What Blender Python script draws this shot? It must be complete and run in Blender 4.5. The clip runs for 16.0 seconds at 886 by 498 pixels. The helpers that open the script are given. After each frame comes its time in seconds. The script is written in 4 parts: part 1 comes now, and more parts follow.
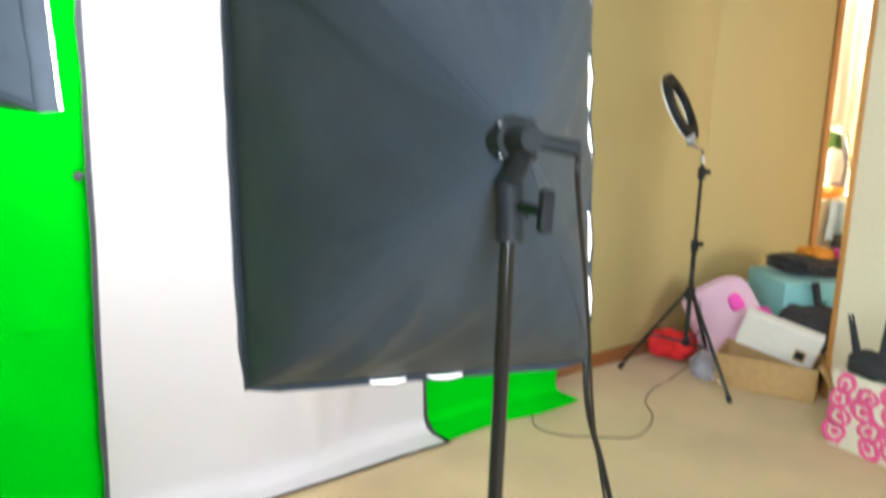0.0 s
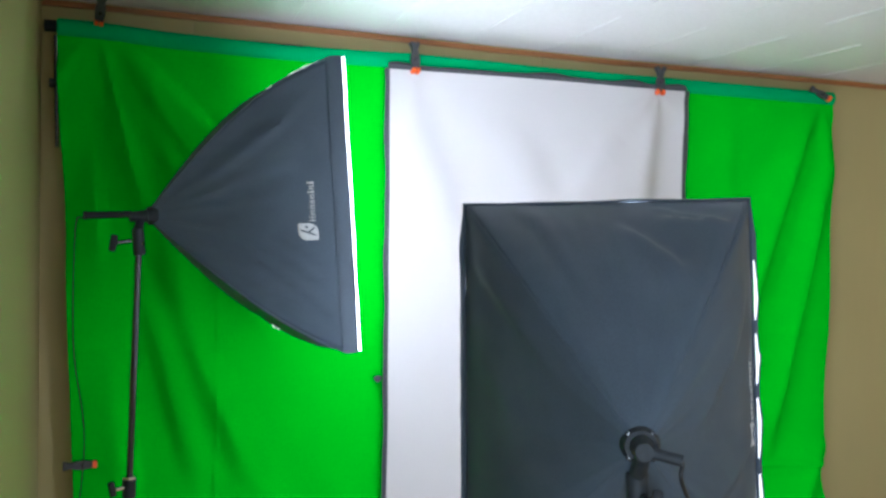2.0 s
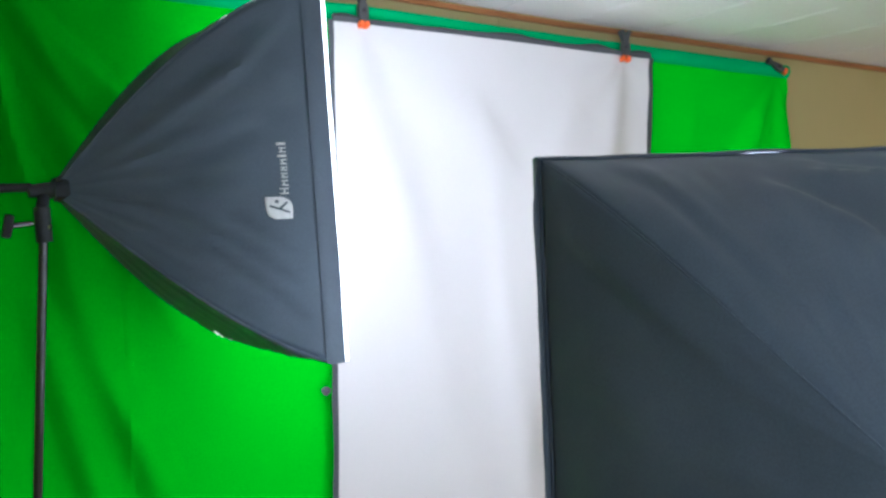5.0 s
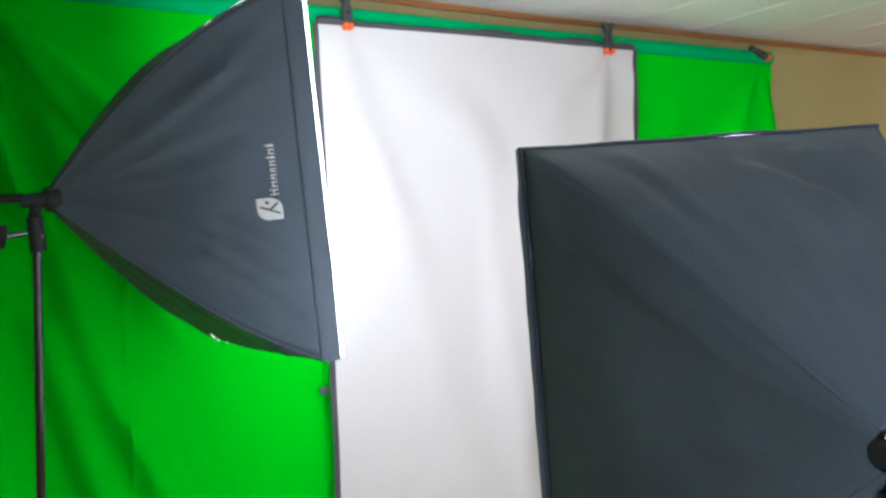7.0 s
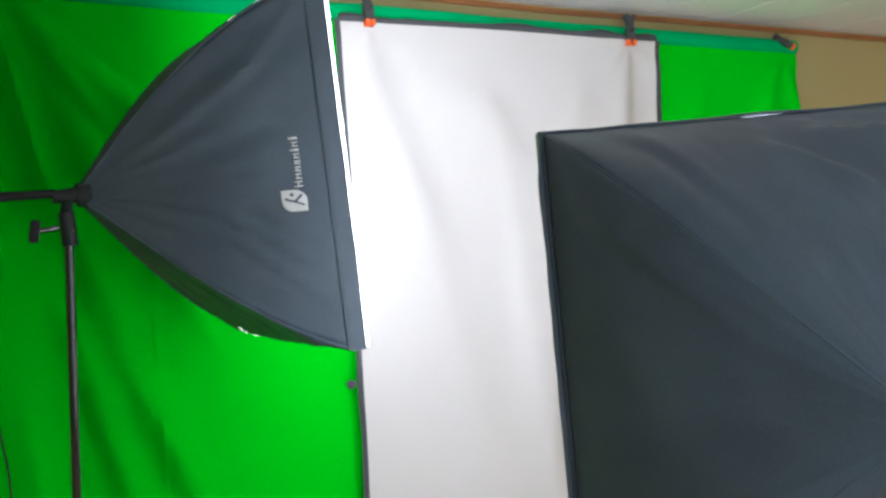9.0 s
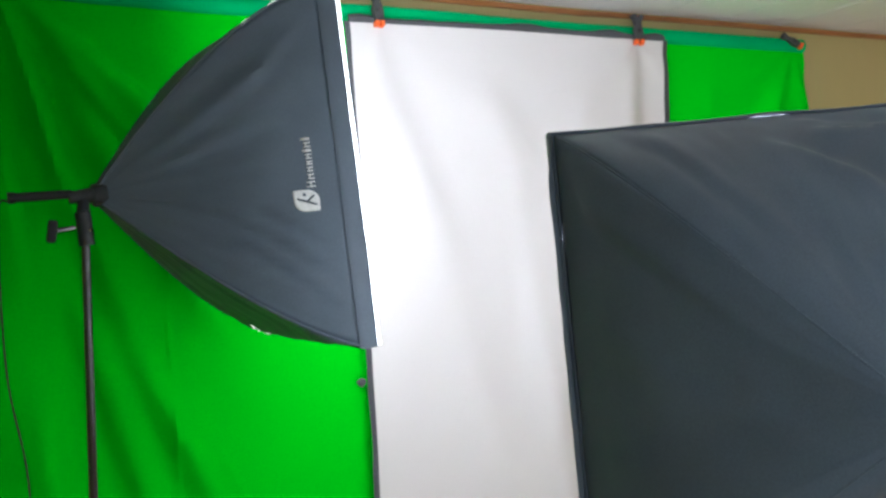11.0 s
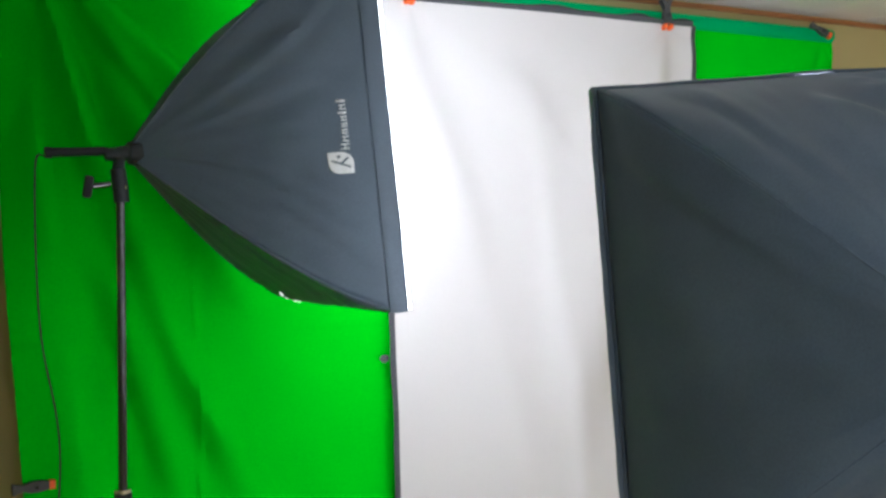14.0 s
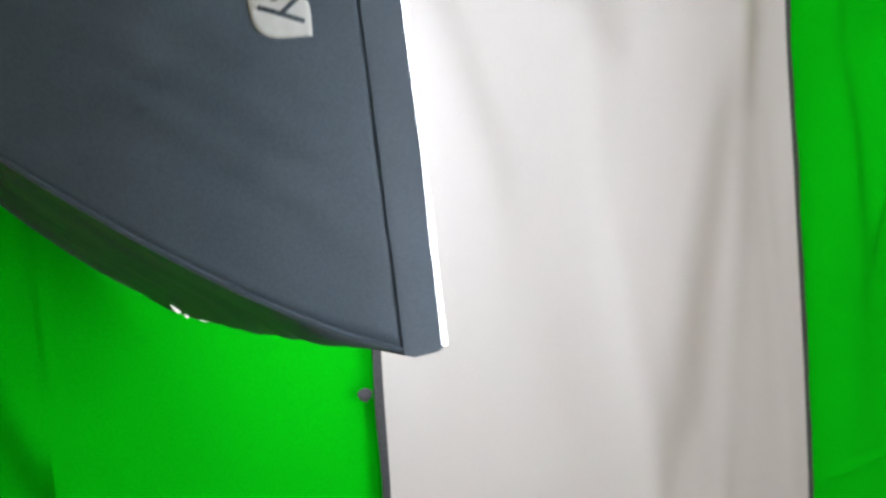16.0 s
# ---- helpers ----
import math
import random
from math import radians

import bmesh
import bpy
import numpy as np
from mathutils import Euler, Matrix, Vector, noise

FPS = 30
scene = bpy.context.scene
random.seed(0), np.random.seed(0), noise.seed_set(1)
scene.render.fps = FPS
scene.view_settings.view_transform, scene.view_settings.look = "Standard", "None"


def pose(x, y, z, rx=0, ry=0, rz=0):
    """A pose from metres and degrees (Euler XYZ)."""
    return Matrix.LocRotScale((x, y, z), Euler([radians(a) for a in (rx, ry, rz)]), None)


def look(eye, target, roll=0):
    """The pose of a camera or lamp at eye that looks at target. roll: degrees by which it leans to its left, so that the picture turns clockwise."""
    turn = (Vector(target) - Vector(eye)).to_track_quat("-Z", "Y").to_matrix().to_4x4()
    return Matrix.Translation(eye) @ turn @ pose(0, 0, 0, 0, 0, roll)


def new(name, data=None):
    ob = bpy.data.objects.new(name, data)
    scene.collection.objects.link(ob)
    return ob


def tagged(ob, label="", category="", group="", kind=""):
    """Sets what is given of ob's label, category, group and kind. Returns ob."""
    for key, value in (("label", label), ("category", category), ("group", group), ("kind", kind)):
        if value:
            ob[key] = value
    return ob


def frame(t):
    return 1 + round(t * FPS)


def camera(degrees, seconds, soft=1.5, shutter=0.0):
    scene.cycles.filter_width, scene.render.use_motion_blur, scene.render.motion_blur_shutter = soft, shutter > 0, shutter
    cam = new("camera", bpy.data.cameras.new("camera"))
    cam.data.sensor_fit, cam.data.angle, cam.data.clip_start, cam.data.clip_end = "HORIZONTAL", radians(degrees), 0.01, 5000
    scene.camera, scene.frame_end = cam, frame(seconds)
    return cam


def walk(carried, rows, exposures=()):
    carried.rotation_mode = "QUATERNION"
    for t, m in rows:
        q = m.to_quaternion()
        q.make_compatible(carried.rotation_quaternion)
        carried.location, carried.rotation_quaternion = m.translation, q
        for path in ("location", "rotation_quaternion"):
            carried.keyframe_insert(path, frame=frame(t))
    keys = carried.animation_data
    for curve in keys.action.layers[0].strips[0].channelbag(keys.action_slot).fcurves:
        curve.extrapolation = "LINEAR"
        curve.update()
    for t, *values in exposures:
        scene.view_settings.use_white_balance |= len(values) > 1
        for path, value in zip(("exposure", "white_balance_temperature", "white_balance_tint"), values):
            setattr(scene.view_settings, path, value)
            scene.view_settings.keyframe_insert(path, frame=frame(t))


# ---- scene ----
cam = camera(55.6, 16.0, soft=2.8, shutter=0.4)
PATH = [
    (0, (1.376, 0.474, 1.311), (2.62, 1.988, 0.912), 2.0),
    (0.3, (1.349, 0.465, 1.413), (2.548, 2.058, 1.173), 3.8),
    (0.5, (1.351, 0.47, 1.486), (2.469, 2.124, 1.364), 4.2),
    (0.6, (1.354, 0.442, 1.507), (2.437, 2.122, 1.423), 4.3),
    (1, (1.366, 0.273, 1.552), (2.288, 2.045, 1.452), 4.1),
    (1.5, (1.352, 0.132, 1.537), (2.011, 2.018, 1.438), 2.1),
    (2, (1.348, 0.121, 1.531), (1.985, 2.016, 1.476), 1.2),
    (2.5, (1.339, 0.148, 1.518), (1.968, 2.045, 1.463), 0.6),
    (3, (1.303, 0.263, 1.499), (1.931, 2.161, 1.446), 0.9),
    (3.5, (1.246, 0.471, 1.476), (1.977, 2.332, 1.418), 0.9),
    (4, (1.236, 0.585, 1.472), (2.153, 2.361, 1.42), 0.5),
    (4.5, (1.228, 0.611, 1.481), (2.163, 2.378, 1.426), 0.5),
    (7, (1.228, 0.588, 1.469), (2.176, 2.348, 1.416), -1.9),
    (7.5, (1.228, 0.574, 1.464), (2.151, 2.348, 1.419), -1.8),
    (8, (1.21, 0.56, 1.459), (2.109, 2.346, 1.419), -1.9),
    (8.5, (1.218, 0.567, 1.453), (2.115, 2.354, 1.417), -2.5),
    (9, (1.226, 0.574, 1.447), (2.119, 2.363, 1.399), -2.8),
    (11.5, (1.21, 0.559, 1.448), (2.076, 2.36, 1.399), -2.9),
    (12, (1.216, 0.562, 1.448), (2.062, 2.373, 1.402), -2.9),
    (12.5, (1.204, 0.556, 1.445), (2.053, 2.366, 1.401), -2.6),
    (13, (1.193, 0.547, 1.437), (2.044, 2.357, 1.399), -2.5),
    (13.5, (1.178, 0.555, 1.412), (2.036, 2.361, 1.384), -2.2),
    (14, (1.175, 0.581, 1.382), (2.029, 2.389, 1.337), -1.7),
    (14.5, (1.214, 0.662, 1.375), (2.093, 2.456, 1.272), -1.1),
    (15, (1.299, 0.883, 1.374), (2.223, 2.655, 1.281), -1.3),
    (15.5, (1.379, 1.133, 1.379), (2.342, 2.882, 1.264), -2.8),
    (16, (1.458, 1.416, 1.353), (2.404, 3.172, 1.251), -3.1),
]
EXPOSURES = [(0.0, 1.06, 6300, 10), (0.3, 0.88, 6150, 10), (0.6, 0.52, 5950, 10), (1.0, 0.18, 5830, 10), (2.0, 0.30, 5680, 10), (2.5, 0.32, 5660, 10), (4.5, 0.39, 5680, 10), (7.0, 0.34, 6150, 10), (14.0, 0.36, 6200, 10), (15.0, 0.38, 6200, 10), (16.0, 0.16, 6500, 10)]
# the first value is the base power of the added fill lamps
FILL_W, LAMP_L, LAMP_R, LYAW = 42.0, 6.9, 8.8, 8.0

walk(cam, [(t, look(eye, target, roll)) for t, eye, target, roll in PATH], EXPOSURES)

# ---- light ----
world = bpy.data.worlds.new("world")
scene.world = world
world.use_nodes = True
sky = world.node_tree.nodes.new("ShaderNodeTexSky")
sky.sky_type, sky.sun_disc = "NISHITA", False
sky.sun_elevation, sky.sun_rotation = radians(40), radians(200)
world.node_tree.links.new(sky.outputs[0], world.node_tree.nodes["Background"].inputs[0])
world.node_tree.nodes["Background"].inputs[1].default_value = 0.08


def fill_lamp(name, m, w, h, watts, color):
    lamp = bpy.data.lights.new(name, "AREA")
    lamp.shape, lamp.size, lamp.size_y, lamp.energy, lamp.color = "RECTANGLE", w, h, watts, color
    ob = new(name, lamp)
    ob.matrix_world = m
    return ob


# daylight-tinted fill lamps, added at unseen openings and inside the far room
FILL_COLOR = (0.82, 0.93, 1.0)
fill_lamp("window_daylight", pose(2.35, -2.33, 1.35, 90, 0, 0), 1.5, 1.1, FILL_W * 0.10, FILL_COLOR)
fill_lamp("window_daylight", pose(4.05, -2.33, 1.35, 90, 0, 0), 1.0, 1.1, FILL_W * 0.08, FILL_COLOR)
fill_lamp("window_daylight", pose(1.06, -0.65, 1.35, 90, 0, -90), 1.3, 1.1, FILL_W * 0.86, FILL_COLOR)
fill_lamp("far_room_fill", look((8.3, 4.4, 1.4), (6.6, 3.0, 0.9)), 1.0, 1.2, 150, (1.0, 0.98, 0.95))
fill_lamp("passage_fill", pose(6.6, -2.33, 1.35, 90, 0, 0), 1.5, 1.1, FILL_W * 1.1, (1.0, 0.95, 0.86))


# ---- materials ----
def material(name, base, rough=0.8, metal=0.0, grain=40.0, vary=0.12, stain=2.5, stains=0.1, bump=0.15, bump_at=None, sheen=0.0, spec=0.5, stretch=(1, 1, 1), emit=0.0, emit_color=(1, 1, 1), random_tint=0.0):
    """A surface with grain and larger stains, in metres of the object's own space."""
    m = bpy.data.materials.new(name)
    m.use_nodes = True
    t = m.node_tree
    n, link = t.nodes, t.links.new
    p = n["Principled BSDF"]
    co = n.new("ShaderNodeTexCoord")
    mp = n.new("ShaderNodeMapping")
    mp.inputs["Scale"].default_value = stretch
    link(co.outputs["Object"], mp.inputs[0])

    def noise_node(scale, detail):
        a = n.new("ShaderNodeTexNoise")
        a.inputs["Scale"].default_value, a.inputs["Detail"].default_value = scale, detail
        link(mp.outputs[0], a.inputs["Vector"])
        return a
    fine, broad = noise_node(grain, 4), noise_node(stain, 3)
    ramp = n.new("ShaderNodeMapRange")
    ramp.inputs["To Min"].default_value, ramp.inputs["To Max"].default_value = 1 - vary, 1 + vary
    ramp.inputs["From Min"].default_value, ramp.inputs["From Max"].default_value = 0.3, 0.7
    link(fine.outputs[0], ramp.inputs[0])
    ramp2 = n.new("ShaderNodeMapRange")
    ramp2.inputs["To Min"].default_value, ramp2.inputs["To Max"].default_value = 1 - stains, 1 + stains
    ramp2.inputs["From Min"].default_value, ramp2.inputs["From Max"].default_value = 0.3, 0.7
    link(broad.outputs[0], ramp2.inputs[0])
    mul = n.new("ShaderNodeMath")
    mul.operation = "MULTIPLY"
    link(ramp.outputs[0], mul.inputs[0])
    link(ramp2.outputs[0], mul.inputs[1])
    last = mul
    if random_tint:
        info = n.new("ShaderNodeObjectInfo")
        r3 = n.new("ShaderNodeMapRange")
        r3.inputs["To Min"].default_value, r3.inputs["To Max"].default_value = 1 - random_tint, 1 + random_tint
        link(info.outputs["Random"], r3.inputs[0])
        last = n.new("ShaderNodeMath")
        last.operation = "MULTIPLY"
        link(mul.outputs[0], last.inputs[0])
        link(r3.outputs[0], last.inputs[1])
    vm = n.new("ShaderNodeVectorMath")
    vm.operation = "SCALE"
    vm.inputs[0].default_value = base
    link(last.outputs[0], vm.inputs["Scale"])
    link(vm.outputs[0], p.inputs["Base Color"])
    p.inputs["Roughness"].default_value, p.inputs["Metallic"].default_value = rough, metal
    p.inputs["Specular IOR Level"].default_value = spec
    if sheen:
        p.inputs["Sheen Weight"].default_value, p.inputs["Sheen Roughness"].default_value = sheen, 0.5
    if bump:
        b = n.new("ShaderNodeBump")
        b.inputs["Strength"].default_value, b.inputs["Distance"].default_value = bump, 0.004
        src = noise_node(bump_at, 5) if bump_at else fine
        link(src.outputs[0], b.inputs["Height"])
        link(b.outputs[0], p.inputs["Normal"])
    if emit:
        p.inputs["Emission Color"].default_value = (*emit_color, 1)
        p.inputs["Emission Strength"].default_value = emit
    return m


GREEN = material("green_muslin", (0.0015, 0.58, 0.006), 0.95, grain=260, vary=0.07, stain=1.6, stains=0.05, bump=0.12, bump_at=14, spec=0.02)
HEM_GREEN = material("green_hem", (0.002, 0.40, 0.13), 0.9, grain=260, vary=0.08, stain=4, stains=0.05, bump=0.1, spec=0.05)
WHITE_CLOTH = material("white_vinyl_cloth", (0.64, 0.605, 0.615), 0.6, grain=300, vary=0.02, stain=2, stains=0.02, bump=0.15, bump_at=9, spec=0.3)
BINDING = material("black_binding", (0.062, 0.066, 0.077), 0.8, grain=200, vary=0.2, stains=0.15, bump=0.2)
NYLON = material("black_nylon", (0.066, 0.090, 0.122), 0.5, grain=420, vary=0.12, stain=5, stains=0.16, bump=0.20, bump_at=9, spec=0.3)
NYLON_BAND = material("black_nylon_band", (0.068, 0.089, 0.118), 0.62, grain=420, vary=0.12, stain=7, stains=0.15, bump=0.2, bump_at=30, spec=0.3)
SILVER = material("silver_lining", (0.86, 0.87, 0.9), 0.28, 0.9, grain=60, vary=0.1, bump=0.5)
DIFFUSER = material("lit_diffuser", (0.85, 0.85, 0.85), 0.8, grain=200, vary=0.02, stains=0.03, bump=0.05, emit=LAMP_L, emit_color=(0.90, 0.94, 1.0))
DIFFUSER_R = material("lit_diffuser_dim", (0.85, 0.85, 0.85), 0.8, grain=200, vary=0.02, stains=0.03, bump=0.05, emit=LAMP_R, emit_color=(0.90, 0.94, 1.0))
# the next two glow by themselves: leaking lamp light and lining glints on the softboxes
GAP_GLOW = material("gap_leak_glow", (0.85, 0.86, 0.88), 0.5, grain=60, vary=0.1, bump=0.2, emit=1.3)
LINING_GLINT = material("silver_lining_glint", (0.85, 0.87, 0.9), 0.4, 0.3, grain=60, vary=0.1, bump=0.4, emit=0.8)
BLACK_PLASTIC = material("black_plastic", (0.014, 0.016, 0.020), 0.6, grain=90, vary=0.15, bump=0.08, spec=0.25)
LEVER = material("worn_black_lever", (0.045, 0.046, 0.05), 0.5, grain=120, vary=0.25, stains=0.2, bump=0.1)
BLACK_METAL = material("black_anodised_metal", (0.030, 0.032, 0.036), 0.13, 0.45, spec=0.9, grain=120, vary=0.15, bump=0.04)
CHROME = material("chrome", (0.75, 0.76, 0.78), 0.18, 1.0, grain=80, vary=0.06, bump=0.03)
HEAD = material("matt_black_head", (0.020, 0.025, 0.031), 0.55, grain=120, vary=0.2, stains=0.2, bump=0.1, spec=0.3)
RUBBER = material("black_cable_rubber", (0.012, 0.012, 0.013), 0.5, grain=150, vary=0.2, bump=0.05)
ORANGE = material("orange_rubber", (0.9, 0.13, 0.02), 0.5, grain=120, vary=0.1, bump=0.1)
PRINT = material("light_grey_print", (0.62, 0.63, 0.64), 0.6, grain=150, vary=0.06, bump=0.02)
WALL = material("beige_wall_panel", (0.49, 0.405, 0.185), 0.55, grain=30, vary=0.012, stain=1.3, stains=0.03, bump=0.05, bump_at=160, stretch=(1, 1, 0.25))
CREAM = material("cream_wall", (0.72, 0.65, 0.50), 0.6, grain=60, vary=0.03, stain=1.5, stains=0.04, bump=0.08)
GROOVE = material("wall_groove", (0.50, 0.40, 0.24), 0.8, grain=40, vary=0.1, bump=0.05)
CEIL = material("white_ceiling_board", (0.83, 0.79, 0.80), 0.8, grain=70, vary=0.03, stain=1.2, stains=0.04, bump=0.25, bump_at=120)
BATTEN = material("white_joint_strip", (0.82, 0.80, 0.80), 0.5, grain=60, vary=0.05, bump=0.05)
OAK = material("orange_oak_trim", (0.34, 0.13, 0.04), 0.42, grain=28, vary=0.25, stain=5, stains=0.15, bump=0.1, stretch=(0.15, 1, 1))
OAK_UP = material("orange_oak_casing", (0.50, 0.24, 0.07), 0.42, grain=28, vary=0.22, stain=5, stains=0.15, bump=0.1, stretch=(1, 1, 0.12))
CARPET = material("beige_carpet", (0.56, 0.40, 0.21), 0.95, grain=190, vary=0.25, stain=2.2, stains=0.13, bump=0.8, bump_at=260, sheen=0.3, spec=0.1)
CARD = material("brown_cardboard", (0.50, 0.32, 0.14), 0.8, grain=50, vary=0.08, stain=4, stains=0.08, bump=0.1)
PAPER = material("white_card", (0.78, 0.76, 0.72), 0.6, grain=60, vary=0.03, bump=0.06)
TEAL = material("teal_fabric", (0.22, 0.52, 0.54), 0.85, grain=150, vary=0.1, stains=0.1, bump=0.3, sheen=0.2)
BAG = material("black_bag_fabric", (0.025, 0.026, 0.032), 0.75, grain=140, vary=0.25, stains=0.2, bump=0.4)
RED = material("red_cloth", (0.72, 0.02, 0.025), 0.85, grain=140, vary=0.1, stains=0.15, bump=0.3)
LILAC = material("lilac_plush", (0.72, 0.48, 0.62), 0.95, grain=160, vary=0.1, stains=0.08, bump=0.5, sheen=0.4)
MAGENTA = material("magenta_plush", (0.85, 0.10, 0.50), 0.9, grain=140, vary=0.1, bump=0.4)
YELLOW = material("yellow_plastic", (0.85, 0.55, 0.03), 0.5, grain=60, vary=0.05, bump=0.05)
ORANGE_CLOTH = material("orange_cloth", (0.80, 0.33, 0.03), 0.85, grain=120, vary=0.1, bump=0.3)
GREY_CLOTH = material("grey_cloth", (0.34, 0.33, 0.38), 0.9, grain=120, vary=0.15, bump=0.4)
BLUE_CLOTH = material("pale_blue_cloth", (0.40, 0.55, 0.75), 0.85, grain=120, vary=0.12, stains=0.2, bump=0.3)
WHITE_FABRIC = material("white_fabric", (0.80, 0.79, 0.76), 0.85, grain=120, vary=0.04, bump=0.3)
OLIVE = material("dark_green_cloth", (0.10, 0.20, 0.05), 0.85, grain=120, vary=0.2, bump=0.3)
PINK = material("hot_pink_print", (0.85, 0.12, 0.33), 0.6, grain=80, vary=0.06, bump=0.05)
PINK_PALE = material("pale_print_board", (0.78, 0.72, 0.60), 0.6, grain=80, vary=0.05, bump=0.05)
GREY_PLASTIC = material("grey_plastic", (0.33, 0.33, 0.35), 0.45, grain=80, vary=0.08, bump=0.05)


# ---- mesh helpers ----
def part(name, bm, mat, parent=None, label="", smooth=True):
    """Links a bmesh as one mesh object, under a thing or a part where one is given."""
    me = bpy.data.meshes.new(name)
    bmesh.ops.recalc_face_normals(bm, faces=bm.faces)
    bm.to_mesh(me)
    bm.free()
    for m in mat if isinstance(mat, (list, tuple)) else (mat,):
        me.materials.append(m)
    if smooth:
        me.shade_smooth()
        me.set_sharp_from_angle(angle=radians(35))
    ob = new(name, me)
    if parent:
        ob.parent = parent
    return tagged(ob, label)


def thing(name, m, label, category, group=""):
    ob = new(name)
    ob.empty_display_size = 0.05
    ob.matrix_world = m
    return tagged(ob, label, category, group)


def box(size, m=None, bevel=0.0, bm=None):
    bm = bm or bmesh.new()
    made = bmesh.ops.create_cube(bm, size=1.0, matrix=(m or Matrix()) @ Matrix.Diagonal((*size, 1)))
    if bevel:
        edges = list({e for v in made["verts"] for e in v.link_edges})
        bmesh.ops.bevel(bm, geom=edges, offset=bevel, segments=2, affect="EDGES", profile=0.6)
    return bm


def span(lo, hi, bevel=0.0, bm=None):
    """A box from corner to corner."""
    lo, hi = Vector(lo), Vector(hi)
    return box(hi - lo, Matrix.Translation((lo + hi) / 2), bevel, bm)


def rod(a, b, r, r2=None, seg=14, bm=None):
    bm = bm or bmesh.new()
    a, b = Vector(a), Vector(b)
    turn = (b - a).to_track_quat("Z", "Y").to_matrix().to_4x4()
    bmesh.ops.create_cone(bm, cap_ends=True, segments=seg, radius1=r, radius2=r if r2 is None else r2, depth=(b - a).length, matrix=Matrix.Translation((a + b) / 2) @ turn)
    return bm


def ball(c, r, bm=None, scale=(1, 1, 1), m=None):
    bm = bm or bmesh.new()
    bmesh.ops.create_uvsphere(bm, u_segments=18, v_segments=12, radius=r, matrix=(m or Matrix.Translation(c)) @ Matrix.Diagonal((*scale, 1)))
    return bm


def curve_through(pts, steps=10):
    pts = [Vector(p) for p in pts]
    ext = [2 * pts[0] - pts[1], *pts, 2 * pts[-1] - pts[-2]]
    out = []
    for i in range(1, len(ext) - 2):
        a, b, c, d = ext[i - 1:i + 3]
        for k in range(steps):
            u = k / steps
            out.append(0.5 * (2 * b + (c - a) * u + (2 * a - 5 * b + 4 * c - d) * u * u + (3 * b - a - 3 * c + d) * u ** 3))
    return out + [pts[-1]]


def tube(pts, r, seg=8, steps=10, bm=None):
    """A cable through points."""
    bm = bm or bmesh.new()
    path = curve_through(pts, steps)
    rings = []
    side = Vector((0.31, 0.87, 0.39))
    for i, p in enumerate(path):
        ahead = (path[min(i + 1, len(path) - 1)] - path[max(i - 1, 0)]).normalized()
        u = ahead.cross(side).normalized()
        v = ahead.cross(u)
        rings.append([bm.verts.new(p + r * (math.cos(a) * u + math.sin(a) * v)) for a in (2 * math.pi * k / seg for k in range(seg))])
    for a, b in zip(rings, rings[1:]):
        for k in range(seg):
            bm.faces.new((a[k], a[(k + 1) % seg], b[(k + 1) % seg], b[k]))
    bm.faces.new(rings[0]), bm.faces.new(rings[-1])
    return bm


def sheet(f, nu, nv, bm=None):
    """A grid of f(u, v), u and v from 0 to 1."""
    bm = bm or bmesh.new()
    g = [[bm.verts.new(f(i / nu, j / nv)) for j in range(nv + 1)] for i in range(nu + 1)]
    for i in range(nu):
        for j in range(nv):
            bm.faces.new((g[i][j], g[i + 1][j], g[i + 1][j + 1], g[i][j + 1]))
    return bm


def thicken(ob, depth, inner=0, offset=-1.0):
    s = ob.modifiers.new("thickness", "SOLIDIFY")
    s.thickness, s.offset, s.material_offset = depth, offset, inner
    return ob


def wob(x, y=0.0, z=0.0):
    return noise.noise(Vector((x, y, z)))


def bump01(x, c, w):
    return math.exp(-((x - c) / w) ** 2)


# ---- the room ----
X0, X1, XP = 1.0, 9.0, 4.9      # left wall, far right, partition
Y0, YB = -2.4, 2.93             # wall behind the walk, back wall
CEILING = 2.172

floor = part("floor", span((X0 - 0.1, Y0 - 0.1, -0.12), (X1, 5.0, 0.0)), CARPET)
tagged(floor, "beige cut-pile carpet, slightly stained and worn", "floor", kind="structure")

def rise(x):
    """How far the ceiling has lifted towards the side wall."""
    return 0.0115 * max(0.0, 2.9 - x)


# ceiling: boards that run away from the back wall, with thin paler battens over the joints
bm = span((2.9, Y0 - 0.1, CEILING), (X1, 5.0, CEILING + 0.1))
span((X0 - 0.1, Y0 - 0.1, CEILING), (2.9, 5.0, CEILING + 0.1), 0, bm)
plain = len(bm.faces)
x = X0 + 0.135
while x < X1 - 0.2:
    y = Y0 - 0.1
    while y < 4.9:
        span((x - 0.002, y, CEILING - 0.0018), (x + 0.002, y + 1.05, CEILING + 0.001), 0.001, bm)
        y += 1.22
    x += 0.305
bm.faces.ensure_lookup_table()
for k in range(plain, len(bm.faces)):
    bm.faces[k].material_index = 1
for v in bm.verts:
    v.co.z += rise(v.co.x)
ceiling = part("ceiling", bm, [CEIL, BATTEN])
tagged(ceiling, "white textured ceiling boards with narrow joints", "ceiling", kind="structure")

# back wall, with the doorway at its far end
DOOR_A, DOOR_B, DOOR_H = 6.31, 7.07, 1.93
bm = span((X0 - 0.1, YB + 0.006, 0), (DOOR_A, YB + 0.11, CEILING + 0.04))
span((DOOR_B, YB + 0.006, 0), (X1, YB + 0.11, CEILING), 0, bm)
span((DOOR_A, YB + 0.006, DOOR_H), (DOOR_B, YB + 0.11, CEILING), 0, bm)
wall_north = part("wall_north", bm, GROOVE, smooth=False)
tagged(wall_north, "beige panelled back wall with fine vertical joints", "wall", kind="structure")

